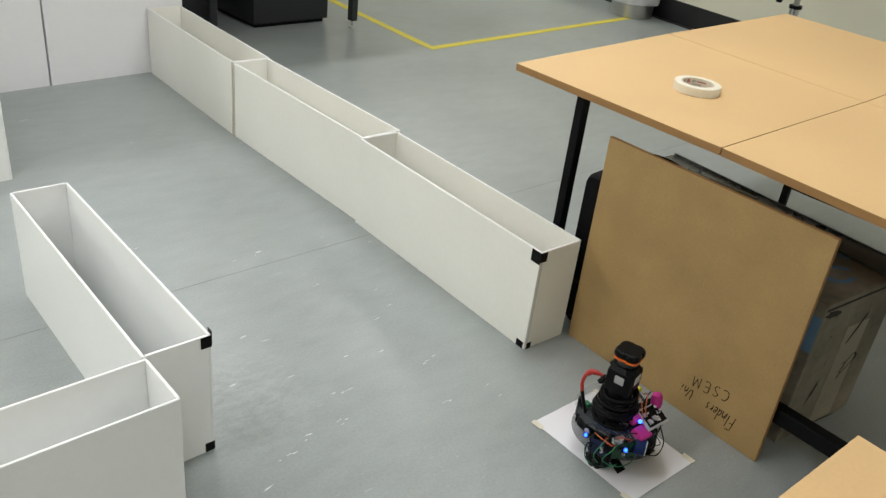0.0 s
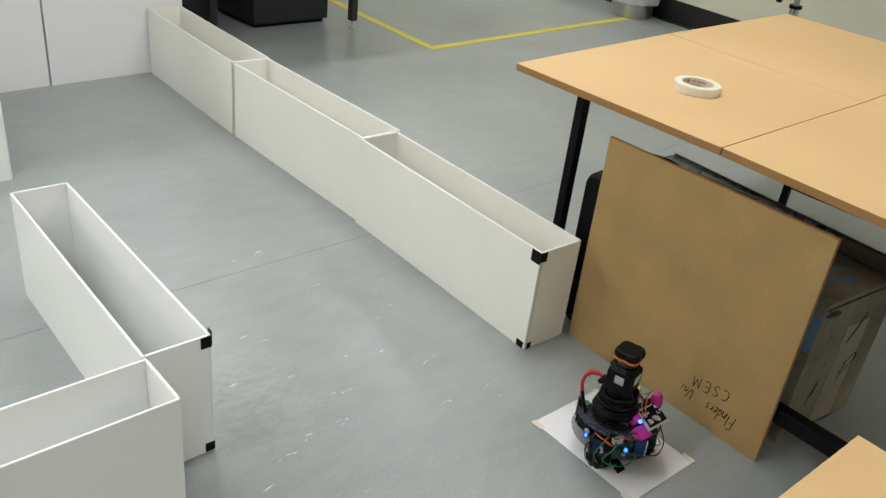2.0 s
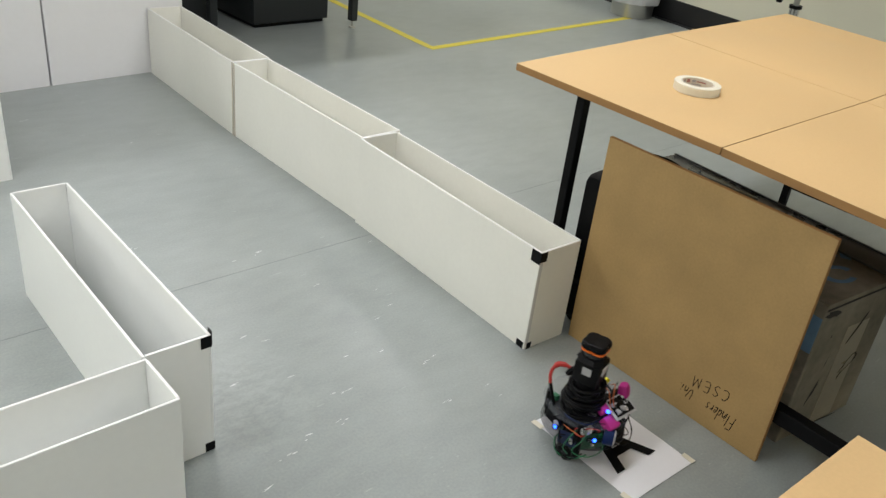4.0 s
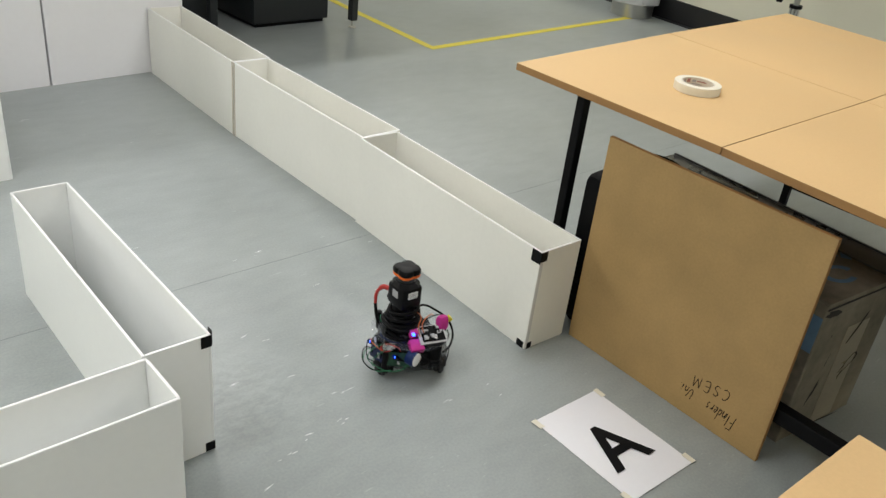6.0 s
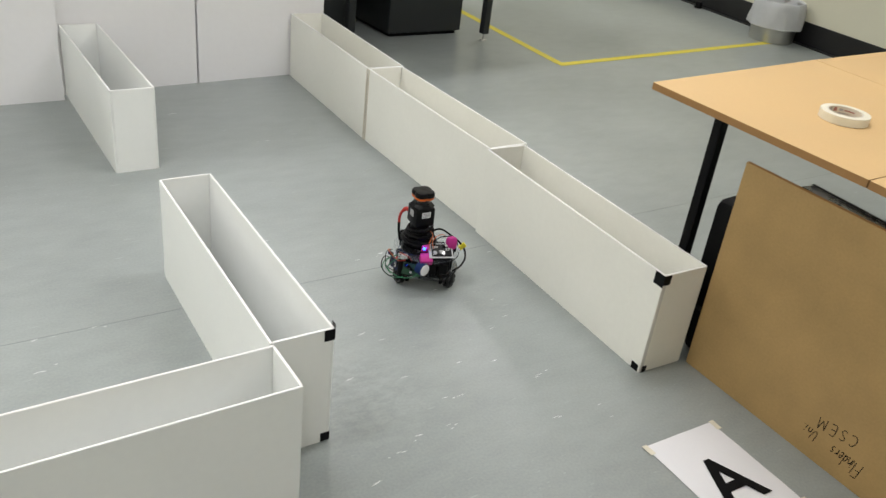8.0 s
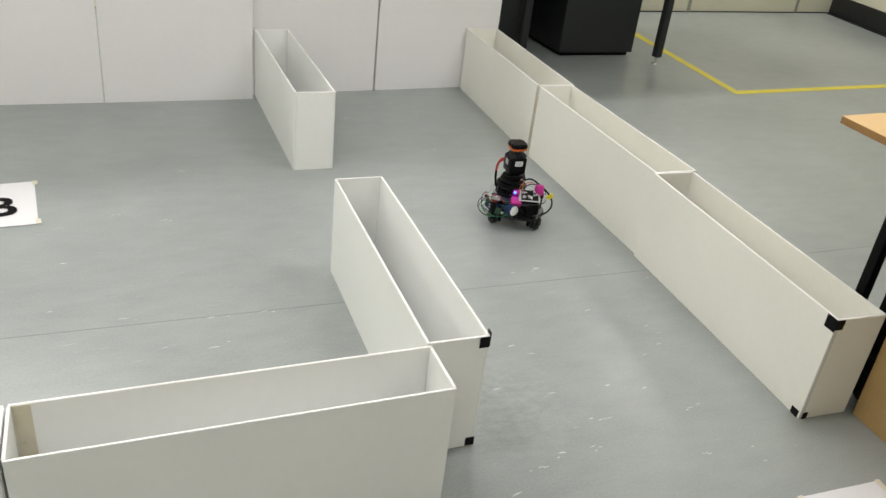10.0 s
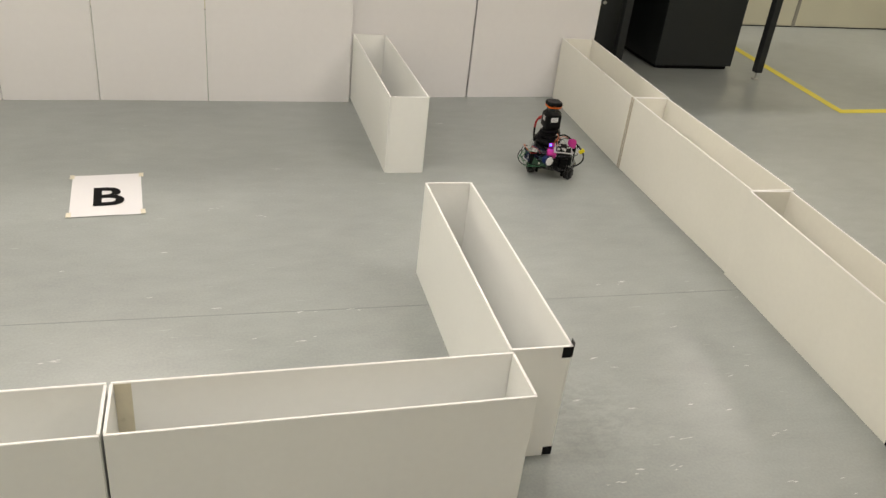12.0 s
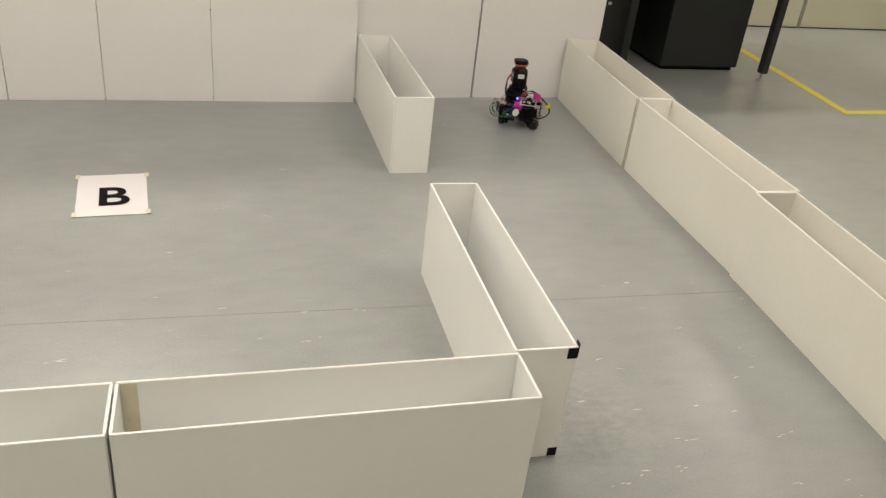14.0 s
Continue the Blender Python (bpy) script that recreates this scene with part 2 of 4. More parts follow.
def room():
    bm = block(WEST - 0.1, SOUTH - 0.1, -0.08, 6.6, NORTH + 0.1, 0.0)
    tagged(part("floor", bm, VINYL), "worn grey sheet vinyl floor with pale scuffs and painted glints", "floor", kind="structure")
    a, b = Vector((-3.4, 2.005, 0)), Vector((5.2, 1.485, 0))
    bm = bmesh.new()
    d = (b - a).normalized()
    s = Vector((-d.y, d.x, 0)) * 0.0011
    lo = [bm.verts.new(p) for p in (a - s, b - s, b + s, a + s)]
    hi = [bm.verts.new(v.co + Vector((0, 0, 0.0006))) for v in lo]
    bm.faces.new(hi)
    for k in range(4):
        bm.faces.new((lo[k], lo[(k + 1) % 4], hi[(k + 1) % 4], hi[k]))
    tagged(part("floor_seam", bm, SEAM), "thin dark welded joint in the grey vinyl", "floor", kind="structure")
    tagged(part("ceiling", block(WEST - 0.1, SOUTH - 0.1, CEILING, 6.6, NORTH + 0.1, CEILING + 0.1), CEIL), "plain white ceiling", "ceiling", kind="structure")
    wn = tagged(part("wall_north", block(WEST, NORTH, 0, 6.6, NORTH + 0.1, CEILING), WALL), "cream painted partition wall", "wall", kind="structure")
    for x in (2.9, 4.272, 5.35):
        part("cover_strip", block(x - 0.013, NORTH - 0.008, 0.0, x + 0.013, NORTH + 0.001, CEILING, bevel=0.002), STRIP, wn, "narrow grey metal joint cover")
    part("kick_strip", block(WEST, NORTH - 0.006, 0.001, 6.0, NORTH + 0.001, 0.007), BLACK_STEEL, wn, "thin dark foot strip")
    tagged(part("wall_west", block(WEST - 0.1, SOUTH, 0, WEST, NORTH, CEILING), WALL), "cream painted wall", "wall", kind="structure")
    tagged(part("wall_south", block(WEST, SOUTH - 0.1, 0, 6.6, SOUTH, CEILING), WALL), "cream painted wall", "wall", kind="structure")
    m = pose(5.394, 2.912, 0, 0, 0, -9.8)
    tagged(part("wall_east", block(0, -7.0, 0, 0.1, 3.0, CEILING), WALL, m=m), "cream painted wall", "wall", kind="structure")
    bm = block(-0.012, -7.0, 0.0, -0.001, 2.6, 0.15, bevel=0.003)
    box(bm, -0.05, -7.0, 0.0, -0.011, 2.6, 0.006, bevel=0.002)
    tagged(part("baseboard", bm, RUBBER, m=m), "tall black vinyl skirting with a coved foot", "skirting", kind="structure")


def ceiling_lights():
    first = None
    for x, y in LAMP_SPOTS:
        lamp = bpy.data.lights.new("lamp", "AREA")
        lamp.shape, lamp.size, lamp.size_y, lamp.energy, lamp.color = "RECTANGLE", 1.15, 0.3, LAMP_WATTS, LAMP_COLOUR
        ob = new("lamp", lamp)
        ob.matrix_basis = pose(x, y, CEILING - 0.06)
        m = pose(x, y, CEILING)
        if first is None:
            first = thing("ceiling_light", m, "recessed white fluorescent ceiling light, switched on", "ceiling light", "ceiling lights")
            bm = bmesh.new()
            for d in ((-0.62, -0.2, 0.62, -0.165), (-0.62, 0.165, 0.62, 0.2), (-0.62, -0.165, -0.59, 0.165), (0.59, -0.165, 0.62, 0.165)):
                box(bm, d[0], d[1], -0.05, d[2], d[3], 0.0, bevel=0.003)
            part("frame", bm, WHITE_RIM, first)
            part("diffuser", block(-0.588, -0.163, -0.03, 0.588, 0.163, -0.01), TROFFER, first, "glowing white diffuser")
        else:
            copy_thing(first, m)


SCUFF_GLINT_SPOTS = [(0.948, 1.461), (0.985, 1.417), (1.105, 1.250), (0.953, 1.263), (0.834, 1.316), (0.995, 1.155), (1.032, 1.145), (0.948, 1.074),
               (0.868, 1.078), (0.814, 1.050), (0.716, 1.000), (1.190, 1.215), (1.276, 1.332), (1.185, 0.978), (1.307, 0.916), (1.128, 1.792),
               (1.212, 1.800), (1.242, 1.556), (1.364, 1.444), (1.346, 1.362), (1.529, 1.668), (0.935, 2.004), (1.269, 2.721), (1.039, 3.101),
               (0.884, 1.581), (0.061, 2.397), (0.198, 2.333), (-0.123, 1.902), (0.040, 1.828), (0.248, 1.782), (0.382, 1.774), (-0.360, 1.659),
               (-0.331, 1.661), (0.236, 1.652), (0.121, 1.680), (1.257, 1.119), (1.311, 0.962), (-0.084, 2.135), (-0.345, 2.065), (0.305, 2.684)]


def floor_scuff_glints():
    """Short pale scrapes, all drawn much the same way across the floor. Dent glints are painted into them."""
    dice = random.Random(5)
    bm = bmesh.new()
    for x, y in SCUFF_GLINT_SPOTS:
        for k in range(dice.choice((1, 1, 2, 3))):
            long, wide = dice.uniform(0.007, 0.016) / (1 + 0.5 * k), dice.uniform(0.0007, 0.0016)
            m = pose(x + k * dice.uniform(-0.02, 0.02), y + k * dice.uniform(-0.008, 0.008), 0.0005 + 0.0001 * k, 0, 0, dice.uniform(-14, 12))
            outline = [(-long, 0.0), (-0.4 * long, -wide), (0.3 * long, -0.8 * wide), (long, 0.0), (0.4 * long, wide), (-0.3 * long, 0.7 * wide)]
            bm.faces.new([bm.verts.new(m @ Vector((u, v * dice.uniform(0.7, 1.3), 0))) for u, v in outline])
    tagged(part("floor_scuff_glints", bm, SCUFF_GLINT), "short pale scrapes with painted glints on the grey vinyl floor", "floor marks", kind="stuff")


def floor_tape():
    t = thing("floor_tape", pose(0, 0, 0), "yellow marking tape stuck on the grey vinyl floor", "floor tape")

    def strip(a, b, w=0.05):
        a, b = Vector((*a, 0)), Vector((*b, 0))
        d = (b - a).normalized()
        ang = math.degrees(math.atan2(d.y, d.x))
        bm = block(0, -w / 2, 0.0004, (b - a).length, w / 2, 0.0014, m=pose(a.x, a.y, 0, 0, 0, ang))
        part("strip", bm, YELLOW, t)

    strip((3.215, 3.193), (5.42, 3.193))
    strip((3.238, 3.219), (3.45, 4.88))


# ---- white open boxes that wall in the course ----
def trough(corner, length, turn, width=0.142, height=0.288, label="", wall=0.0055, tapes=(), strip=False, glue=(), skin=None, stain=False, base=True):
    """An open-topped box: corner is its near left foot, its length runs along +y, turned about z."""
    t = thing("open_box", pose(corner[0], corner[1], 0, 0, 0, turn), label, "box", "white open boxes")
    g = 0.0015
    for name, d in (("long_side", (0, g, wall, length - g)), ("long_side", (width - wall, g, width, length - g)),
                    ("end_panel", (wall + 0.0005, 0, width - wall - 0.0005, wall)), ("end_panel", (wall + 0.0005, length - wall, width - wall - 0.0005, length))):
        part(name, block(d[0], d[1], 0.0, d[2], d[3], height - 0.0012, bevel=0.001), skin or WHITE_BOX, t)
        part("rim", block(d[0] + 0.0004, d[1], height - 0.0011, d[2] - 0.0004, d[3], height, bevel=0.0003), WHITE_RIM, t, "pale cut edge")
    if base:
        part("base", block(wall + 0.001, wall + 0.001, 0.001, width - wall - 0.001, length - wall - 0.001, 0.006), skin or WHITE_BOX, t)
    if stain:
        part("inner_tape", block(wall + 0.0002, wall + 0.001, 0.02, wall + 0.001, 0.034, height - 0.002), STAIN, t, "yellowed tape inside")
    for x, y0, side, z0, z1 in tapes:
        if side == "front":
            part("tape_patch", block(x, -0.0012, z0, y0, -0.0002, z1, bevel=0.0003), BLACK_TAPE, t, "black tape patch")
        else:
            part("tape_patch", block(side, x, z0, side + 0.001, y0, z1, bevel=0.0003), BLACK_TAPE, t, "black tape patch")
    if strip:
        part("corner_tape", block(-0.0010, -0.0010, 0.004, 0.010, 0.0, height - 0.030), CLEAR_TAPE, t, "clear tape over the corner")
    for y in glue:
        part("joint_tape", block(-0.0008, y, 0.0, -0.0002, y + 0.007, height - 0.001), GLUE, t, "yellowed tape along the joint")
    return t


H = 0.288
PLAIN = "open-topped white plastic box standing on the vinyl floor"


def troughs():
    tape = [(0.0, 0.022, "front", H - 0.028, H - 0.001), (0.006, 0.022, "front", 0.0, 0.019),
            (-0.001, 0.031, -0.0013, H - 0.034, H - 0.001), (0.006, 0.03, -0.0013, 0.0, 0.02)]
    trough((1.494, 1.004), 0.797, -5.6, label="open-topped white plastic box with black tape on its corner", tapes=tape, strip=True)
    trough((1.5805, 1.7962), 0.812, -3.3, width=0.148, label=PLAIN, glue=(0.801,))
    trough((1.627, 2.611), 0.812, -5.3, width=0.155, glue=(0.0,), label="open-topped white plastic box standing against the white panels")
    trough((0.680, 2.622), 0.795, -2.7, skin=COOL_BOX, label="open-topped white plastic box standing out from the white panels")
    w = 0.134
    tape = [(w - 0.022, w, "front", H - 0.027, H - 0.001), (w - 0.021, w, "front", 0.002, 0.024),
            (-0.001, 0.015, w + 0.0003, H - 0.024, H + 0.009)]
    trough((0.5585, 1.167), 0.768, -3.6, width=w, skin=COOL_BOX, base=False, label="open-topped white plastic box with black tape on one end", tapes=tape)
    trough((-0.170, 1.196), 0.735, -92.7, width=0.136, skin=COOL_BOX, stain=True, label="open-topped white plastic box with its end against another box")
    trough((-0.908, 1.2305), 0.735, -92.7, width=0.136, skin=COOL_BOX, label="open-topped white plastic box at the end of a row")


def panels():
    edges = [((-1.17, 3.41), (-0.665, 3.409)), ((-0.661, 3.407), (-0.311, 3.404)), ((-0.307, 3.405), (0.109, 3.389)),
             ((0.113, 3.388), (0.700, 3.367)), ((0.706, 3.425), (1.262, 3.426)), ((1.270, 3.425), (1.872, 3.427))]
    for a, b in edges:
        d = Vector(b) - Vector(a)
        turn = math.degrees(math.atan2(d.y, d.x))
        t = thing("white_panel", pose(a[0], a[1], 0, 0, 0, turn), "upright white laminate panel standing on the floor", "panel", "white partition panels")
        part("sheet", block(0, 0, 0, d.length, 0.03, 1.2, bevel=0.0012), PANEL, t)
        part("edge_band", block(0.001, -0.0006, 1.1985, d.length - 0.001, 0.0306, 1.2012), WHITE_RIM, t)
        # a black strip is added here to stand in for the gap's shade
        if abs(a[0] - 1.270) < 0.002:
            part("gap_shade", block(-0.03, 0.032, 0.0, 0.022, 0.036, 1.19), BLACK_STEEL, t, "black strip added for the shade behind the joint")
        for x in (0.08, d.length - 0.12):
            bm = block(x, 0.031, 0.0, x + 0.02, 0.16, 0.02, bevel=0.002)
            box(bm, x, 0.031, 0.0, x + 0.02, 0.049, 0.25, bevel=0.002)
            part("foot", bm, STEEL, t, "steel angle foot")


# ---- tables and what stands under them ----
def slab(corners, z0, z1):
    bm = bmesh.new()
    lo, hi = [[bm.verts.new((p.x, p.y, z)) for p in corners] for z in (z0, z1)]
    bm.faces.new(lo[::-1])
    bm.faces.new(hi)
    for k in range(len(lo)):
        n = (k + 1) % len(lo)
        bm.faces.new((lo[k], lo[n], hi[n], hi[k]))
    bmesh.ops.bevel(bm, geom=bm.edges[:], offset=min(0.0006, (z1 - z0) / 3), segments=1, affect="EDGES")
    return bm


def big_table():
    z = 0.657
    t = thing("work_table", pose(1.643, 1.294, 0, 0, 0, -4.1), "black steel-framed table topped with tan fibreboard sheets", "table")
    L, D, th = 1.525, 1.95, 0.018
    far, near, cut, end = Vector((1.5155, 0.0975)), Vector((0.0, -0.608)), Vector((0.7275, 0.059)), Vector((0.68, -0.594))
    away = Vector((-0.05, -1.0)) * 1.3
    sheets = [(near, end, cut, Vector((0, 0))), (end, far + Vector((-0.045, -0.653)), far, cut),
              (near + away, end + away, end, near), (end + away, far + Vector((-0.045, -0.653)) + away, far + Vector((-0.045, -0.653)), end)]
    for q in sheets:
        mid = sum(q, Vector((0, 0))) / 4
        bd = part("board", slab([p + (mid - p).normalized() * 0.0018 for p in q], z - th, z - 0.001), MDF_EDGE, t, "sawn brown edge")
        part("face", slab([p + (mid - p).normalized() * 0.0018 for p in q], z - 0.0009, z), MDF, bd, "smooth tan face")
    s = 0.0128
    for x in (0.044, L - 0.2):
        for y in (-0.2, -D + 0.2):
            leg = part("leg", block(x - s, y - s, 0.006, x + s, y + s, z - th, bevel=0.003), BLACK_STEEL, t)
            part("foot", block(x - s - 0.002, y - s - 0.002, 0, x + s + 0.002, y + s + 0.002, 0.006), PLASTIC, leg)
    for x in (0.035, L - 0.2):
        part("stretcher", block(x + 0.008, -D + 0.2 + s, 0.105, x + 0.04, -0.2 - s, 0.143, bevel=0.003), BLACK_STEEL, t)
    for y in (-0.2, -D + 0.2):
        part("rail", block(0.3, y * 0.55 - 0.465, z - th - 0.03, L - 0.2 - s, y * 0.55 - 0.435, z - th, bevel=0.003), BLACK_STEEL, t)


def near_table():
    z = 0.657
    t = thing("side_table", pose(0.908, 0.134, 0, 0, 0, -5.0), "tan fibreboard-topped table with black steel legs", "table")
    bd = part("board", block(-1.1, -0.75, z - 0.018, 0, 0, z - 0.001, bevel=0.0006), MDF_EDGE, t, "sawn brown edge")
    part("face", block(-1.1, -0.75, z - 0.0009, 0, 0, z, bevel=0.0003), MDF, bd, "smooth tan face")
    for x in (-1.0, -0.3):
        for y in (-0.7, -0.3):
            part("leg", block(x - 0.018, y - 0.018, 0, x + 0.018, y + 0.018, z - 0.018, bevel=0.003), BLACK_STEEL, t)


CAPITALS = {"F": [[(0.1, 0), (0.14, 1)], [(0.1, 1), (1.1, 1.04)], [(0.12, 0.52), (0.85, 0.56)]],
            "U": [[(0, 1), (0.05, 0.35), (0.35, 0.0), (0.75, 0.25), (0.95, 1)]],
            "C": [[(0.72, 0.92), (0.4, 1), (0.08, 0.6), (0.12, 0.15), (0.45, 0), (0.75, 0.1)]],
            "S": [[(0.65, 0.9), (0.35, 1), (0.12, 0.75), (0.4, 0.5), (0.6, 0.25), (0.35, 0), (0.05, 0.1)]],
            "E": [[(0.65, 1), (0.12, 0.98), (0.08, 0.02), (0.65, 0)], [(0.1, 0.5), (0.55, 0.52)]],
            "M": [[(0.02, 0), (0.1, 0.95), (0.14, 0.95), (0.42, 0.25), (0.46, 0.25), (0.76, 0.95), (0.8, 0.95), (0.9, 0)]]}
SMALLS = {"l": [[(0.3, 0.95), (0.28, 0)]], "i": [[(0.3, 0.42), (0.3, 0)], [(0.3, 0.62), (0.34, 0.66)]],
          "n": [[(0.05, 0.45), (0.08, 0)], [(0.08, 0.3), (0.4, 0.48), (0.65, 0.3), (0.7, 0)]],
          "d": [[(0.6, 0.4), (0.25, 0.45), (0.05, 0.2), (0.25, 0), (0.6, 0.15)], [(0.65, 0.95), (0.64, 0)]],
          "e": [[(0.08, 0.25), (0.6, 0.3), (0.4, 0.5), (0.1, 0.3), (0.2, 0.02), (0.65, 0.08)]],
          "r": [[(0.1, 0.45), (0.14, 0)], [(0.14, 0.28), (0.35, 0.45), (0.6, 0.42)]],
          "s": [[(0.55, 0.42), (0.25, 0.45), (0.2, 0.3), (0.5, 0.18), (0.4, 0), (0.05, 0.04)]], ".": [[(0.3, 0.02), (0.34, 0.05)]]}


def pen(board, text, start, foot, tall, slope, step):
    """Marker handwriting, upside down: it runs from start metres along the sheet back towards its other edge, foot metres up."""
    dice = random.Random(len(text))
    m = Matrix(((0, 0, 0, -0.0001), (1, 0, 0, -start), (0, -1, 0, foot), (0, 0, 0, 1))) @ pose(0, 0, 0, 0, 0, -slope)
    bm = bmesh.new()
    x = 0.0
    for c in text:
        wide = step * (1.0 if c.isupper() else 0.95)
        for stroke in CAPITALS.get(c, SMALLS.get(c)):
            drop = dice.uniform(-0.05, 0.05)
            pts = [(x + u * wide + 0.16 * v * tall, (v + drop) * tall, 0) for u, v in stroke]
            tube(bm, [m @ Vector(p) for p in pts], 0.0011, 6, 4)
        x += wide * (1.15 if c.isupper() else 0.5 if c in "li" else 0.98)
    for v in bm.verts:
        v.co.x = -0.0004 + 0.3 * (v.co.x + 0.0001)
    part("handwriting", bm, INK, board, "black marker handwriting, upside down")


def leaning_board():
    t = thing("fibreboard", pose(1.6485, 0.979, 0, 0, 0, -4.6), "square tan fibreboard sheet with handwriting, propped upright on edge", "board")
    w, h = 0.573, 0.570
    m = pose(0, 0, 0, 0, -0.6, 0)
    bd = part("sheet", block(0.001, -w, 0, 0.011, 0, h, bevel=0.0008), MDF_EDGE, t, "sawn brown edge", m=m)
    part("face", block(-0.0002, -w + 0.001, 0.001, 0.0009, -0.001, h - 0.001), MDF_GREY, bd, "tan face")
    pen(bd, "Flinders", 0.503, 0.072, 0.036, 0.0, 0.0118)
    pen(bd, "Uni.", 0.388, 0.073, 0.028, 3.0, 0.0125)
    pen(bd, "CSEM", 0.471, 0.127, 0.028, -9.0, 0.0215)


def tape_roll():
    t = thing("tape_roll", pose(1.908, 0.930, 0.657, 0, 0, 20), "roll of cream masking tape lying on the table", "tape")
    bm = bmesh.new()
    lathe(bm, [(0.041, 0.0), (0.0556, 0.0), (0.0568, 0.0012), (0.0568, 0.0198), (0.0556, 0.021), (0.041, 0.021), (0.041, 0.0)], 56)
    part("tape", bm, MASKING, t, soft=True)
    bm = bmesh.new()
    lathe(bm, [(0.038, 0.0005), (0.0408, 0.0005), (0.0408, 0.0215), (0.038, 0.0215), (0.038, 0.0005)], 48)
    core = part("core", bm, material("core_card", (0.62, 0.58, 0.5), 0.7), t, "cardboard core", soft=True)
    for k, (a0, a1, z0, z1, mat) in enumerate(((38, 52, 0.009, 0.018, PRINT), (-25, 12, 0.011, 0.014, PRINT), (16, 30, 0.010, 0.016, GREY_BAR), (-8, 30, 0.004, 0.0065, GREY_BAR), (60, 72, 0.008, 0.018, GREY_BAR))):
        bm = bmesh.new()
        for j in range(7):
            a = radians(a0 + (a1 - a0) * j / 6)
            bm.verts.new((0.0377 * math.cos(a), 0.0377 * math.sin(a), z0))
            bm.verts.new((0.0377 * math.cos(a), 0.0377 * math.sin(a), z1))
        bm.verts.ensure_lookup_table()
        for j in range(6):
            bm.faces.new([bm.verts[i] for i in (2 * j, 2 * j + 2, 2 * j + 3, 2 * j + 1)])
        part("print_bar", bm, mat, core)


def suitcase():
    t = thing("suitcase", pose(1.69, 1.058, 0, 0, 0, 1.5), "black soft suitcase standing behind the fibreboard sheet", "suitcase")
    part("body", block(0, -0.19, 0.012, 0.27, 0, 0.435, bevel=0.022), CASE, t, soft=True)
    for y in (-0.15, -0.04):
        part("wheel", drum(0.018, 0.018, -0.012, 0.012, m=pose(0.03, y, 0.018, 0, 90, 0), n=20), PLASTIC, t)
        part("foot", block(0.22, y - 0.02, 0, 0.26, y + 0.02, 0.014), PLASTIC, t)
    part("handle", piped([(0.24, -0.03, 0.42), (0.24, -0.045, 0.436), (0.24, -0.085, 0.441), (0.24, -0.125, 0.436), (0.24, -0.14, 0.42)], 0.014), CASE, t, soft=True)


def gloss_sheet():
    t = thing("plastic_sheet", pose(2.148, 1.062, 0.3822, 0, 0, -8.9), "glossy black plastic sheet lying over a cardboard box", "sheet")
    sh = part("sheet", block(-0.088, -0.70, 0, 0.0, 0.0, 0.006, bevel=0.002), SHEET, t, soft=True)
    part("edge_strip", block(-0.006, -0.70, 0.0062, 0.003, 0.0, 0.009, bevel=0.001), RUBBER, sh, "raised dull edge")
    for y in (-0.12, -0.40, -0.47):
        part("rivet", drum(0.004, 0.003, 0.0061, 0.0085, m=pose(-0.035, y, 0), n=12), RUBBER, sh)


